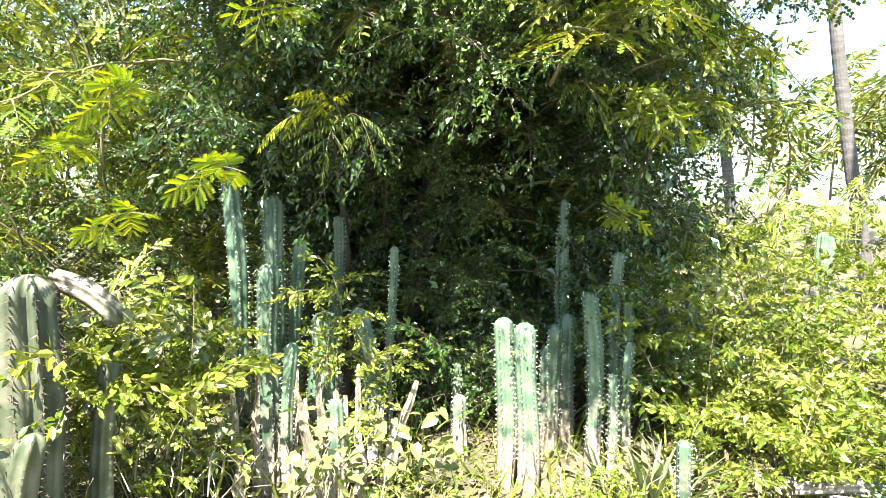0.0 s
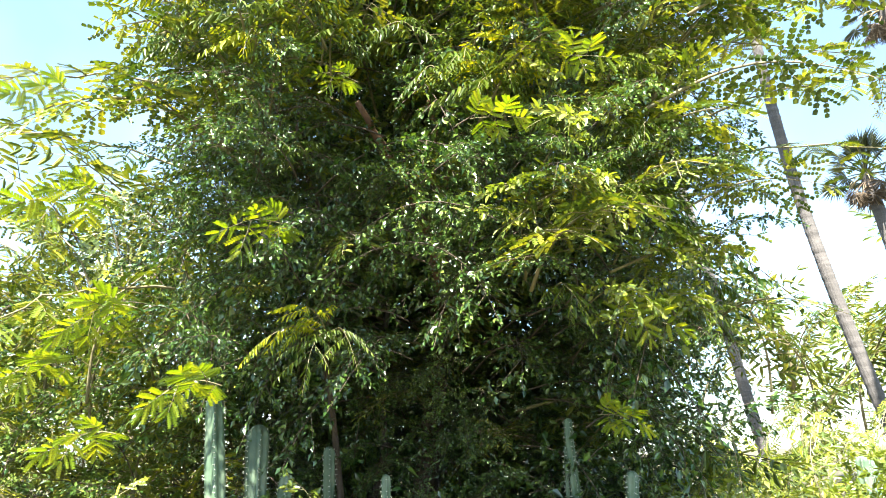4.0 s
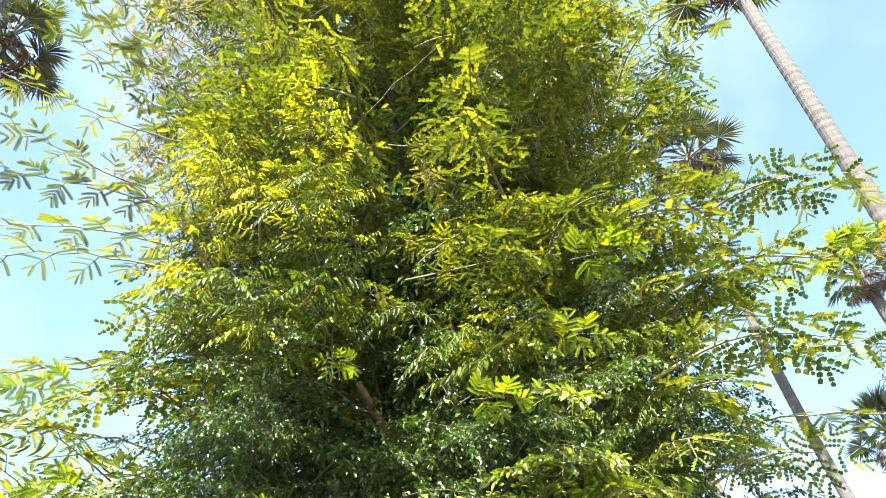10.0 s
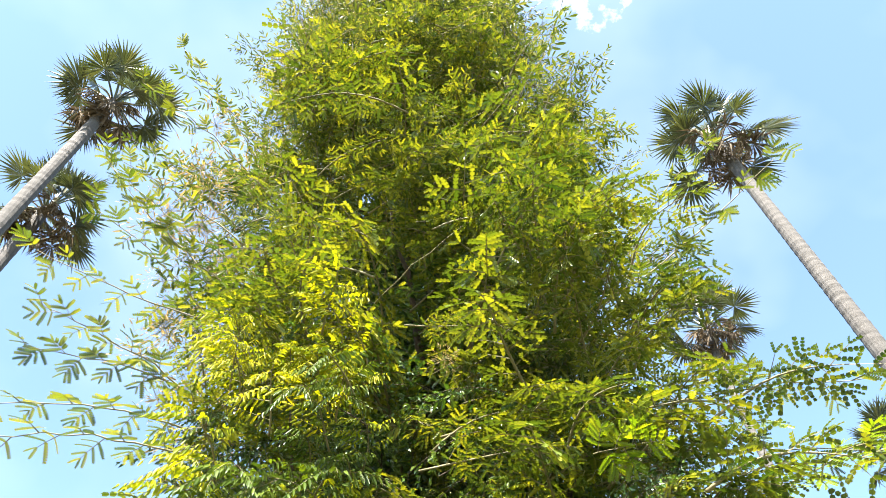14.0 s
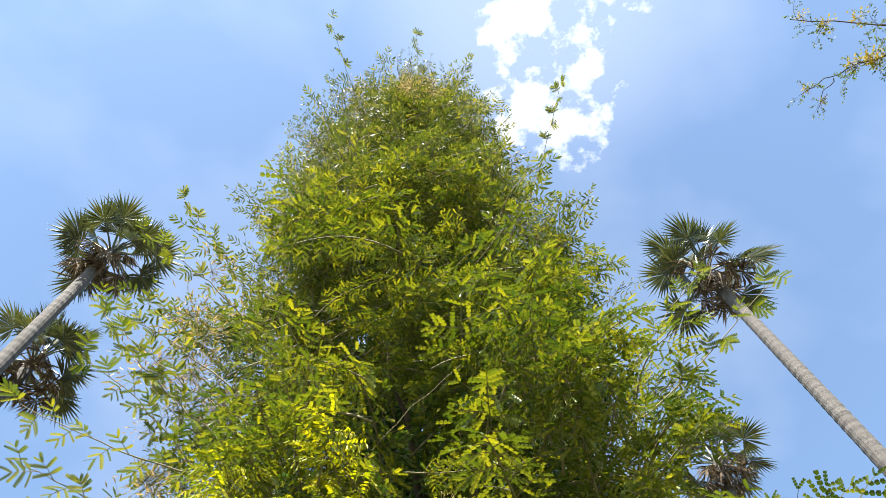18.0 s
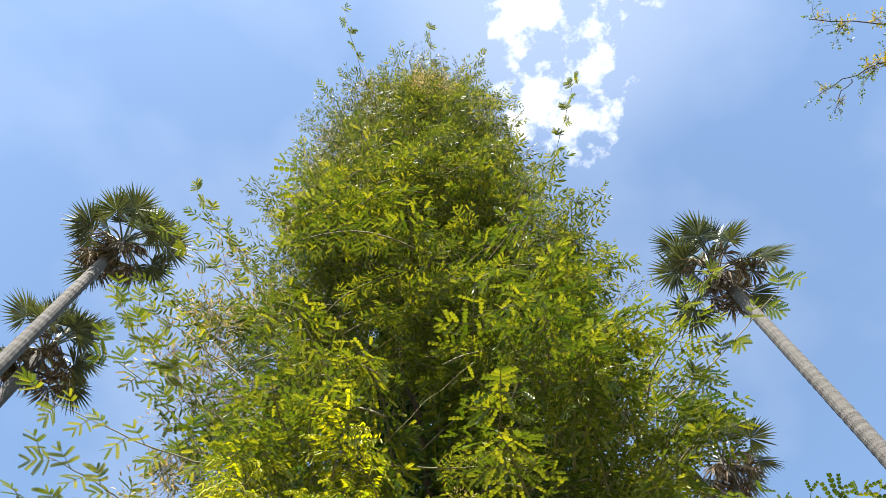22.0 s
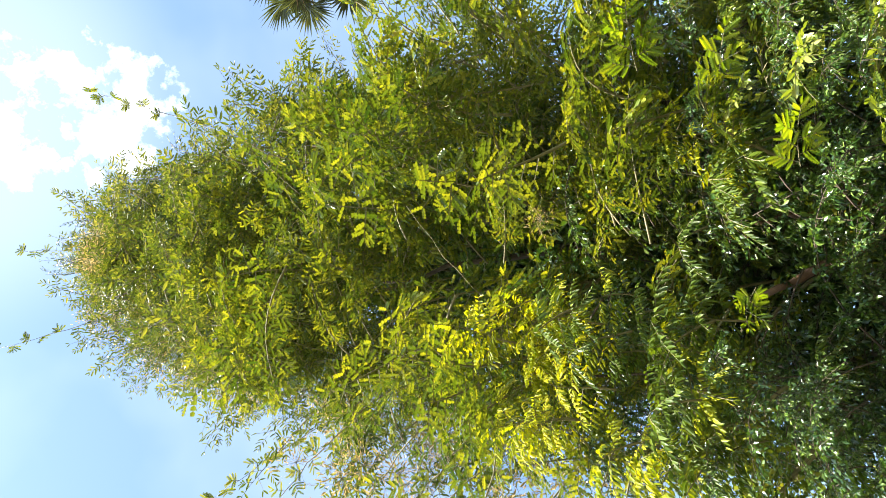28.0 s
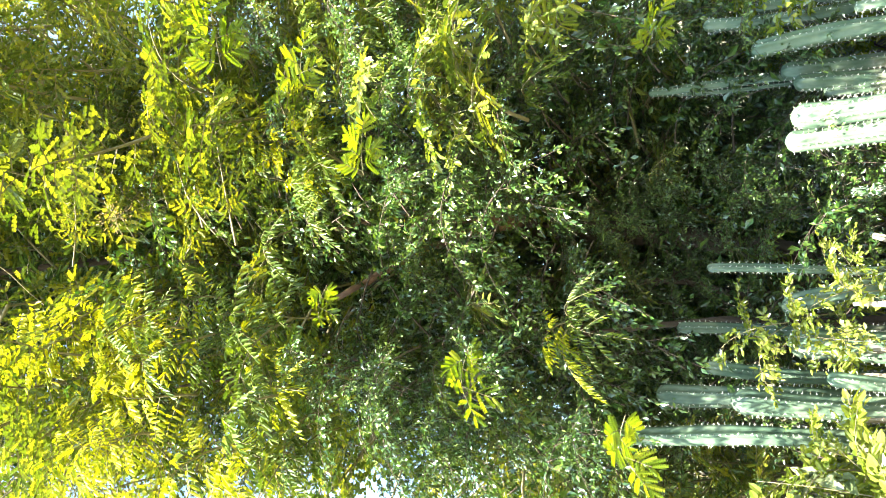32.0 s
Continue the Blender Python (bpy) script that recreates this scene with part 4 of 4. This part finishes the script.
palm((-8.7, 7.1, 14.2), (-8.6, 7.0, 0), 1.0, "fan palm with drooping dark fronds", 0.16)
palm((6.72, 7.13, 15.4), (6.36, 7.4, 0), 1.08, "tall fan palm leaning slightly, pale ringed trunk", 0.15)
palm((7.4, 12.9, 15.3), (8.1, 12.2, 0), 1.05, "fan palm half hidden behind the overgrown tree", 0.115, -0.7)
palm((6.9, 20.5, 15.8), (9.3, 20.6, 0), 1.0, "slender fan palm standing behind the overgrown tree", 0.16)
palm((10.8, 13.7, 11.4), (10.9, 13.5, 0), 0.8, "fan palm with a hanging skirt of grey dead fronds", 0.17)
palm((10.75, 15.7, 7.9), (11.2, 15.4, 0), 0.8, "shorter fan palm seen against white cloud", 0.17)


# ---------------------------------------------------------------- cacti
def cactus_stem(height, radius, lean=(0.0, 0.0), ribs=7, skin_mat=M_CACTUS):
    """A ribbed column with a rounded tip: the skin and the spines on its ridges."""
    rings, sides = max(8, int(height / 0.07)), ribs * 4
    z = np.r_[np.linspace(-0.22, height - radius * 1.1, rings), height - radius * np.array([0.75, 0.42, 0.18, 0.04])]
    prof = radius * np.r_[1 + 0.06 * np.sin(np.linspace(0, height * 9, rings) + rng.uniform(0, 6)), 0.93, 0.75, 0.5, 0.2]
    a = np.linspace(0, 2 * np.pi, sides, endpoint=False)
    rib = 1 + (0.26 if radius < 0.09 else 0.4) * np.cos(ribs * a) - 0.08
    cx = lean[0] * (z / height) ** 2 + 0.01 * np.sin(z * 5 + rng.uniform(0, 6))
    cy = lean[1] * (z / height) ** 2 + 0.01 * np.sin(z * 4 + rng.uniform(0, 6))
    v = np.stack([cx[:, None] + prof[:, None] * (rib * np.cos(a))[None], cy[:, None] + prof[:, None] * (rib * np.sin(a))[None], np.repeat(z[:, None], sides, 1)], -1)
    n = len(z)
    i, j = np.meshgrid(np.arange(n - 1), np.arange(sides), indexing="ij")
    k = (j + 1) % sides
    q = np.stack([i * sides + j, i * sides + k, (i + 1) * sides + k, (i + 1) * sides + j], -1).reshape(-1, 4)
    m = np.arange(sides)
    vv = np.concatenate([v.reshape(-1, 3), [[cx[-1], cy[-1], height]]])
    tip = np.full(sides, n * sides)
    q = np.concatenate([q, np.stack([(n - 1) * sides + m, (n - 1) * sides + (m + 1) % sides, tip, tip], -1)])
    skin = mesh_of("stem", vv, q, skin_mat, True)
    zz = np.arange(0.05, height - 0.01, 0.03)
    az, zz = np.meshgrid(np.arange(ribs) * 2 * np.pi / ribs, zz)
    az, zz = az.ravel(), zz.ravel() + rng.normal(0, 0.003, az.size)
    r = np.interp(zz, z, prof) * (1.17 if radius < 0.09 else 1.31)
    at = np.stack([np.interp(zz, z, cx) + r * np.cos(az), np.interp(zz, z, cy) + r * np.sin(az), zz], -1)
    out = []
    for _ in range(3):
        d = unit(np.stack([np.cos(az), np.sin(az), 0 * az], -1) + rng.normal(0, 0.6, (len(az), 3)))
        out.append(scatter((np.array([(0, -0.1, 0), (0, 0.1, 0), (1, 0, 0), (0, 0, 0.17)]), np.array([(0, 1, 2, 2), (0, 2, 3, 3), (1, 3, 2, 2)])), at, frames(d, unit(rng.normal(0, 1, (len(az), 3)))), rng.uniform(0.008, 0.021, len(az)) * (1.0 if radius < 0.09 else 1.9)))
    v, q = join(out)
    return skin, mesh_of("spines", v, q, M_SPINE if skin_mat == M_CACTUS else M_SPINE_DARK)


def cactus(base, stems, label, skin_mat=M_CACTUS):
    root = tagged(empty("column_cactus", base), label, "cactus", "column cacti")
    for (x, y, top), r, lean in stems:
        skin, spines = cactus_stem(top, r * 0.9, lean, 5 if r < 0.053 else 8 if r > 0.1 else 6, skin_mat)
        s = part("stem", skin, root, Matrix.Translation((x - lean[0] - base[0], y - lean[1] - base[1], 0)))
        tagged(part("spine_coat", spines, s), kind="stuff")
    return root


cactus((-1.0, 3.8, 0), [((-1.23, 3.81, 1.7), 0.052, (-0.05, 0)), ((-1.03, 4.0, 1.55), 0.062, (0.0, 0.05)), ((-0.98, 3.66, 1.17), 0.062, (0, 0)), ((-0.82, 3.53, 0.75), 0.036, (0.02, 0))], "tall grey-green column cactus with four stems among vines")
cactus((-0.65, 3.8, 0), [((-0.71, 3.88, 0.86), 0.078, (0, 0)), ((-0.57, 3.49, 0.45), 0.044, (0, 0)), ((-0.5, 3.92, 0.88), 0.056, (-0.1, 0)), ((-0.89, 4.1, 1.27), 0.04, (0.05, 0)), ((-0.7, 4.35, 1.42), 0.034, (0, 0))], "blue-green column cactus clump with pale corky bases")
cactus((-0.3, 4.0, 0), [((-0.3, 3.99, 1.25), 0.025, (0.02, 0))], "single thin column cactus wrapped in vine")
cactus((0.42, 3.7, 0), [((0.37, 3.73, 0.87), 0.056, (-0.02, 0)), ((0.48, 3.67, 0.85), 0.06, (-0.03, 0))], "pair of pale green column cacti standing in sun")
cactus((0.75, 4.2, 0), [((0.73, 4.17, 0.75), 0.052, (0, 0)), ((0.84, 4.27, 0.8), 0.05, (0, 0)), ((0.67, 4.16, 0.6), 0.036, (0, 0)), ((0.85, 4.53, 1.55), 0.03, (0, 0)), ((0.82, 4.54, 1.38), 0.018, (0, 0))], "bluish column cacti in the shade of the tree")
cactus((0.95, 3.85, 0), [((0.89, 3.88, 1.0), 0.05, (-0.05, 0)), ((1.01, 3.75, 0.54), 0.027, (0, 0))], "leaning column cactus beside a small offshoot")
cactus((1.17, 4.15, 0), [((1.12, 4.15, 1.22), 0.038, (0, 0)), ((1.21, 4.21, 0.98), 0.037, (0, 0)), ((1.16, 3.96, 0.68), 0.032, (0, 0))], "three pale column cacti beside bright weeds")
cactus((0.12, 4.1, 0), [((0.13, 4.02, 0.32), 0.048, (0, 0)), ((0.1, 4.27, 0.46), 0.025, (0, 0))], "short young cacti in shade")
stout = cactus((-1.74, 2.8, 0), [((-1.76, 2.78, 1.2), 0.112, (0.02, 0)), ((-1.58, 3.05, 0.8), 0.05, (0.03, 0)), ((-1.98, 2.85, 1.16), 0.075, (-0.05, 0)), ((-1.68, 2.66, 0.55), 0.07, (0.12, 0)), ((-1.84, 2.62, 0.5), 0.066, (-0.08, 0))], "stout many-ribbed grey-green cactus clump with a drooping arm", M_CACTUS_OLD)
skin, spines = cactus_stem(0.14, 0.045, (0.02, 0), 6, M_CACTUS_OLD)
arm = part("stem", skin, stout, aimed((0.18, 0.14, 1.06), (0.8, 0.15, -0.7)) @ Matrix.Rotation(radians(90), 4, "Y"), "drooping corky arm")
tagged(part("spine_coat", spines, arm), kind="stuff")
cactus((4.6, 7.8, 0.2), [((4.55, 7.77, 1.0), 0.075, (0, 0)), ((4.72, 7.9, 0.95), 0.055, (0, 0))], "dark column cacti far behind the weeds")
cactus((1.12, 2.92, 0), [((1.12, 2.92, 0.46), 0.032, (0, 0))], "short pale cactus among weeds")
cactus((1.79, 4.63, 0), [((1.79, 4.63, 0.84), 0.036, (0, 0))], "single pale cactus in the weeds")

# dead cactus stems at the foot of the clumps
for k in range(15):
    x = rng.uniform(-1.15, -0.35)
    y = rng.uniform(3.4, 3.75)
    h = rng.uniform(0.28, 0.62)
    v, q = tube(curve_points((0, 0, -0.2), (rng.normal(0, 0.12), rng.normal(0, 0.06), h), 7, (0, 0, 0), 0.012), np.linspace(0.044, 0.01, 7) * rng.uniform(0.6, 1.2), 10, 0.2, 5)
    tagged(part("dead_stem", mesh_of("dead_stem", v, q, M_STRAW, False), None, Matrix.Translation((x, y, 0))), "pale dried cactus stem leaning in the clump", "dead wood", "dead cactus stems")


# ---------------------------------------------------------------- weeds and bushes
def thicket(name, label, meshes, count, x0, x1, y0, y1, height, size, lean=0.5, category="undergrowth"):
    """A patch of weeds: many leafy shoots from the ground, as one uncountable growth."""
    root = tagged(empty(name, ((x0 + x1) / 2, (y0 + y1) / 2, 0)), label, category, kind="stuff")
    o = Vector(root.location)
    for _ in range(count):
        x, y = rng.uniform(x0, x1), rng.uniform(y0, y1)
        z = height(x, y) * rng.uniform(0.0, 0.95)
        az = rng.uniform(0, 2 * math.pi)
        way = (math.cos(az) * lean, math.sin(az) * lean - 0.25, rng.uniform(0.25, 1.0))
        add_branch(root, meshes[rng.integers(len(meshes))], aimed(Vector((x, y, max(0, z) - 0.14)) - o, way, rng.normal(0, 0.4), rng.uniform(*size)))
    return root


thicket("weeds", "bright sunlit broad-leaved weeds", WEED, 290, 1.25, 5.0, 3.15, 6.2, lambda x, y: min(0.95, 0.1 + 0.1 * (x - 1.0) + 0.22 * (y - 2.9)), (0.4, 0.7))
thicket("weeds", "sunlit weeds climbing beside the tall cacti", WEED, 60, 1.3, 2.4, 3.9, 5.0, lambda x, y: 1.05, (0.35, 0.6))
thicket("weeds", "sunlit weeds in front of the cacti", WEED, 70, -0.4, 1.3, 2.6, 3.5, lambda x, y: 0.02, (0.22, 0.36))
thicket("weeds", "pale vines and weeds round the cactus clump", VINE_PALE + VINE_PALE + HEARTS, 90, -2.5, -1.15, 3.0, 3.9, lambda x, y: 0.9, (0.45, 0.75))
thicket("weeds", "leafy vines in front of the cactus stems", VINE_PALE, 26, -0.72, -0.15, 3.55, 3.9, lambda x, y: 1.1, (0.25, 0.42))
# dark climber leaves instead of pale ones, half shade put into the colour
thicket("weeds", "leafy weeds in half shade above the cacti", VINE, 22, 0.0, 0.9, 4.15, 4.6, lambda x, y: 1.2, (0.3, 0.5))
thicket("bush", "shaded leafy bush under the tree", VINE, 60, -1.8, 1.6, 4.3, 5.4, lambda x, y: 0.45 if -0.5 < x < 1.1 else 1.2, (0.5, 0.9), category="bush")
thicket("bush", "feathery bush beside the tree", FEATHER + VINE, 30, 1.6, 2.7, 5.0, 6.6, lambda x, y: 1.4 - 0.6 * (x - 1.6), (0.3, 0.6), category="bush")
thicket("bush", "feathery bush beside the tree", FEATHER + VINE, 105, -4.4, -1.7, 3.4, 6.5, lambda x, y: 2.6, (0.6, 1.0), category="bush")
thicket("bush", "sunlit bush behind the weeds", WEED + WEED + FEATHER, 150, 3.0, 10.5, 7.0, 12.0, lambda x, y: 1.0, (0.7, 1.1), category="bush")

# added backing that closes bright gaps, so the hollow stays dark
thicket("bush", "dense bush added as dark backing behind the tree", FEATHER_FAR + VINE, 205, -5.0, 1.7, 6.0, 8.5, lambda x, y: 4.2 - max(0, x) * 1.0 - max(0, -x - 1) * 0.35, (1.0, 1.6), category="bush")
thicket("far_trees", "distant line of trees", FEATHER_FAR, 160, -40, 40, 26, 34, lambda x, y: 5.0, (3.0, 6.0), category="trees")

# ---------------------------------------------------------------- small growth and clutter
# clump of narrow sword-shaped leaves
for cx, cy, count, tall in [(1.15, 3.35, 26, 0.42), (1.0, 3.6, 18, 0.38), (1.35, 3.5, 16, 0.4)]:
    clump = tagged(empty("sword_leaf_plant", (cx, cy, -0.13)), "clump of narrow grey-green sword-shaped leaves", "plant", "sword-leaved plants")
    for k in range(count):
        az, el = rng.uniform(0, 6.28), radians(rng.uniform(35, 85))
        way = Vector((math.cos(az) * math.cos(el), math.sin(az) * math.cos(el), math.sin(el)))
        if k < 3:
            v, q = scatter(blade_leaf(0.045, 0.015, 0.25), np.zeros((1, 3)), np.eye(3)[None], np.array([1.0]))
            SWORD = mesh_of("sword_leaf", v, q, M_GREY) if k == 0 else SWORD
        part("leaf", SWORD, clump, aimed((rng.normal(0, 0.04), rng.normal(0, 0.04), 0), way, 0, tall * rng.uniform(0.7, 1.2)))

# a fallen column cactus
fallen = tagged(empty("fallen_cactus", (2.2, 3.25, 0.04)), "fallen dark ribbed cactus stems lying on the weeds", "cactus")
for a, b in [((-0.3, 0.1, 0.02), (0.5, -0.2, 0.0)), ((-0.15, 0.0, 0.06), (0.55, -0.05, 0.1)), ((0.0, -0.1, -0.02), (0.5, -0.35, -0.02))]:
    skin, spines = cactus_stem(0.85, 0.03, (0.08, 0), 6)
    s = part("stem", skin, fallen, aimed(a, Vector(b) - Vector(a)) @ Matrix.Rotation(radians(90), 4, "Y"))
    tagged(part("spine_coat", spines, s), kind="stuff")

# tall single weeds with a stalk
for x, y, h in [(1.62, 4.0, 1.5), (2.3, 4.4, 1.2), (-1.35, 3.2, 1.1)]:
    w = tagged(empty("tall_weed", (x, y, 0)), "tall single weed with paired pale leaves", "weed", "tall weeds")
    v, q = tube(curve_points((0, 0, -0.16), (rng.normal(0, 0.06), rng.normal(0, 0.06), h), 9, (0.03, 0, 0), 0.006), np.linspace(0.005, 0.002, 9), 5)
    part("stalk", mesh_of("weed_stalk", v, q, M_TWIG, True), w)
    lv, lq = scatter(OVAL, np.zeros((1, 3)), np.eye(3)[None], np.array([1.0]))
    one = mesh_of("weed_leaf", lv, lq, M_WEED)
    for k in range(16):
        z = h * (0.4 + 0.6 * k / 15)
        az = k * 1.9
        part("leaf", one, w, aimed((0, 0, z), (math.cos(az), math.sin(az), 0.35), 0, rng.uniform(0.07, 0.13)))

# large pale heart-shaped leaves at the foot of the cacti
hearts = tagged(empty("heart_leaf_vine", (-0.4, 3.3, 0)), "low vine with large pale heart-shaped leaves", "vine")
lv, lq = scatter(HEART, np.zeros((1, 3)), np.eye(3)[None], np.array([1.0]))
HEART_ONE = mesh_of("heart_leaf", lv, lq, M_PALE)
for k in range(130):
    p = (rng.uniform(-0.35, 0.5), rng.uniform(-0.25, 0.3), rng.uniform(0.05, 0.52) * (1 - 0.4 * rng.random()))
    part("leaf", HEART_ONE, hearts, aimed(p, (rng.normal(0, 1), rng.normal(-0.6, 0.7), rng.normal(-0.2, 0.4)), rng.normal(0, 0.5), rng.uniform(0.055, 0.1)))

# dry sticks and grass stems
sticks = []
for k in range(150):
    x, y = (rng.uniform(-2.3, -0.3), rng.uniform(2.75, 3.7)) if k < 110 else (rng.uniform(0.5, 3.5), rng.uniform(2.6, 3.6))
    az, el, n = rng.uniform(0, 6.28), radians(rng.uniform(5, 75)), rng.uniform(0.15, 0.55)
    a = np.array([x, y, rng.uniform(-0.14, 0.15)])
    sticks.append(tube(curve_points(a, a + n * np.array([math.cos(az) * math.cos(el), math.sin(az) * math.cos(el), math.sin(el)]), 5, (0, 0, 0.03), 0.01), np.linspace(0.0035, 0.0015, 5), 4))
v, q = join(sticks)
tagged(new("dry_sticks", mesh_of("dry_sticks", v, q, M_STRAW)), "tangle of dry pale sticks and stems on the ground", "dead wood", kind="stuff")
n = 5200
x, y = rng.uniform(-3.5, 5.5, n), rng.uniform(2.0, 6.5, n)
d = unit(np.stack([rng.normal(0, 0.5, n), rng.normal(-0.2, 0.5, n), rng.uniform(0.3, 1.2, n)], -1))
v, q = scatter(GRASS, np.stack([x, y, np.full(n, -0.14)], -1), frames(d, unit(rng.normal(0, 1, (n, 3)))), rng.uniform(0.12, 0.38, n))
tagged(new("grass", mesh_of("grass", v, q, M_WEED)), "thin green grass blades between the weeds", "grass", kind="stuff")
n = 5000
x, y = rng.uniform(-4, 6, n), rng.uniform(0.5, 7, n)
v, q = scatter(OVAL, np.stack([x, y, rng.uniform(-0.14, -0.06, n)], -1), frames(unit(rng.normal(0, 1, (n, 3)) * [1, 1, 0.25]), unit(rng.normal(0, 0.35, (n, 3)) + UP)), rng.uniform(0.04, 0.1, n))
tagged(new("leaf_litter", mesh_of("leaf_litter", v, q, M_DRY)), "dry fallen leaves on the ground", "leaves", kind="stuff")


# dried flower tufts at the edge of the crown, and one flower head
def tuft(size):
    n = 110
    d = unit(rng.normal(0, 1, (n, 3)) + np.array([0, 0, 0.2]))
    at = d * rng.uniform(0.02, 0.24, (n, 1)) * size
    stalks = [stalk(np.zeros(3), p, 0.0012) for p in at[:30]] + [stalk(np.array([0.25, 0.35, -0.45]) * size, np.zeros(3), 0.003)]
    return foliage_mesh("tuft", [scatter(LANCE, at, frames(d, unit(rng.normal(0, 1, (n, 3)))), rng.uniform(0.025, 0.06, n) * size)], stalks, M_FLOWER, M_TWIG)


TUFTS = [tuft(1.0), tuft(1.3), tuft(0.8)]
for k in range(46):
    z = rng.uniform(5.0, 13.6)
    az = radians(rng.choice([-1, 1]) * rng.uniform(70, 130) + 180) if k % 3 else radians(rng.uniform(230, 300))
    r = radius_at(z) * rng.uniform(0.95, 1.12)
    p = Vector((*(axis_at(z) + r * np.array([math.sin(az), math.cos(az)])), z)) - T0
    tagged(part("flower_tuft", TUFTS[k % 3], tree, Matrix.Translation(p) @ Matrix.Scale(rng.uniform(0.7, 1.4), 4), "dry tan flower tuft"), kind="stuff")
for k in range(46):
    z = rng.uniform(5.2, 8.6) if k < 30 else rng.uniform(9.5, 15.5)
    p = Vector((*axis_at(z), z)) + Vector((-radius_at(z) * rng.uniform(0.85, 1.28), rng.uniform(-1.6, -0.2), 0)) * (1.0 if k < 30 else 0.75) - T0
    tagged(part("flower_tuft", TUFTS[k % 3], tree, Matrix.Translation(p) @ Matrix.Scale(rng.uniform(0.7, 1.5), 4), "dry tan flower tuft"), kind="stuff")
for k in range(26):
    z = rng.uniform(12.0, 16.6)
    az = radians(180 + rng.normal(0, 70))
    p = Vector((*(axis_at(z) + radius_at(z) * rng.uniform(0.85, 1.1) * np.array([math.sin(az), math.cos(az)])), z)) - T0
    tagged(part("flower_tuft", TUFTS[k % 3], tree, Matrix.Translation(p) @ Matrix.Scale(rng.uniform(0.7, 1.3), 4), "dry tan flower tuft"), kind="stuff")
tagged(part("flower_tuft", TUFTS[0], tree, Matrix.Translation(Vector((0.11, 2.75, 4.3)) - T0) @ Matrix.Scale(0.45, 4), "hanging tan flower head"), kind="stuff")

# a neighbouring tree, one limb of which reaches over
near_tree = tagged(empty("tree", (6.5, -1.2, 0)), "thin tree with sparse yellowish leaves on bare twigs", "tree")
B0 = Vector((6.5, -1.2, 0))
v, q = tube(curve_points((0, 0, -0.2), (-0.3, 0.4, 7.6), 16, (0.15, 0, 0), 0.03), np.linspace(0.14, 0.05, 16), 9)
part("trunk", mesh_of("near_trunk", v, q, M_BARK, True), near_tree)
SPARSE = [branch_meshes("sparse", "oval", M_NEEM_GREEN, 0.5, 4, 0.1, twig=M_BARK) for _ in range(2)]


def bloom():
    n = 70
    d = unit(rng.normal(0, 1, (n, 3)))
    at = d * rng.uniform(0.01, 0.09, (n, 1))
    return foliage_mesh("bloom", [scatter(OVAL_SMALL, at, frames(d, unit(rng.normal(0, 1, (n, 3)))), rng.uniform(0.015, 0.035, n))], [stalk(np.zeros(3), k, 0.0012) for k in at[:20]], M_BLOOM, M_TWIG)


BLOOM = bloom()
for a, b, r, leafy, blooms in [((6.2, -0.8, 6.2), (4.62, 0.8, 6.85), 0.035, 9, 4), ((4.66, 0.75, 6.83), (3.58, 0.64, 7.56), 0.008, 8, 3), ((4.62, 0.8, 6.85), (3.98, 1.07, 7.25), 0.012, 12, 9), ((3.98, 1.07, 7.25), (3.68, 1.3, 7.4), 0.006, 2, 1), ((3.9, 1.15, 7.3), (3.79, 1.45, 7.29), 0.005, 2, 1),
                               ((6.2, -0.8, 6.6), (4.3, 0.1, 7.15), 0.014, 6, 3), ((6.3, -0.9, 3.6), (5.3, 2.4, 4.6), 0.03, 6, 4), ((5.3, 2.4, 4.6), (4.05, 3.2, 4.72), 0.012, 9, 9), ((5.0, 2.6, 4.63), (3.85, 3.1, 5.1), 0.007, 5, 2), ((6.2, -0.8, 7.2), (5.2, -1.8, 8.6), 0.03, 7, 4), ((6.2, -0.8, 7.3), (7.3, 0.3, 8.8), 0.03, 7, 4)]:
    v, q = tube(curve_points(Vector(a) - B0, Vector(b) - B0, 8, (0, 0, 0.04), 0.012), np.linspace(r, r * 0.5, 8), 6)
    part("limb", mesh_of("near_limb", v, q, M_BARK, True), near_tree)
    for k in range(leafy):
        add_branch(near_tree, SPARSE[k % 2], aimed(Vector(a).lerp(Vector(b), rng.uniform(0.35, 0.95)) - B0, (Vector(b) - Vector(a)).normalized() * 0.6 + Vector(rng.normal(0, 0.6, 3)), 0, rng.uniform(0.3, 0.55)))
    for k in range(blooms):
        tagged(part("flower_tuft", BLOOM, near_tree, Matrix.Translation(Vector(a).lerp(Vector(b), rng.uniform(0.55, 1.0)) + Vector(rng.normal(0, 0.03, 3)) - B0) @ Matrix.Scale(rng.uniform(0.5, 1.1), 4), "bright yellow flower cluster"), kind="stuff")

# twigs with yellow flowers beside the palms
for a, b in [((1.6, 3.7, 3.6), (2.95, 3.3, 4.05)), ((1.6, 3.9, 3.3), (2.9, 3.7, 3.5))]:
    cane(a, b, 0.08, M_GOLD, "shoot with yellow flowers")
    for k in range(7):
        tagged(part("flower_tuft", BLOOM, tree, Matrix.Translation(Vector(b) + Vector((rng.normal(0, 0.06), rng.normal(0, 0.06), rng.uniform(-0.25, 0.05))) - T0) @ Matrix.Scale(rng.uniform(0.5, 0.9), 4), "hanging bright yellow flower cluster"), kind="stuff")

# added low backing, hides lit ground so the hollow stays dark
thicket("bush", "low bush added as dark backing behind the trunk", VINE + FEATHER_FAR, 180, -3.0, 1.9, 5.7, 7.6, lambda x, y: 1.9, (0.7, 1.2), category="bush")
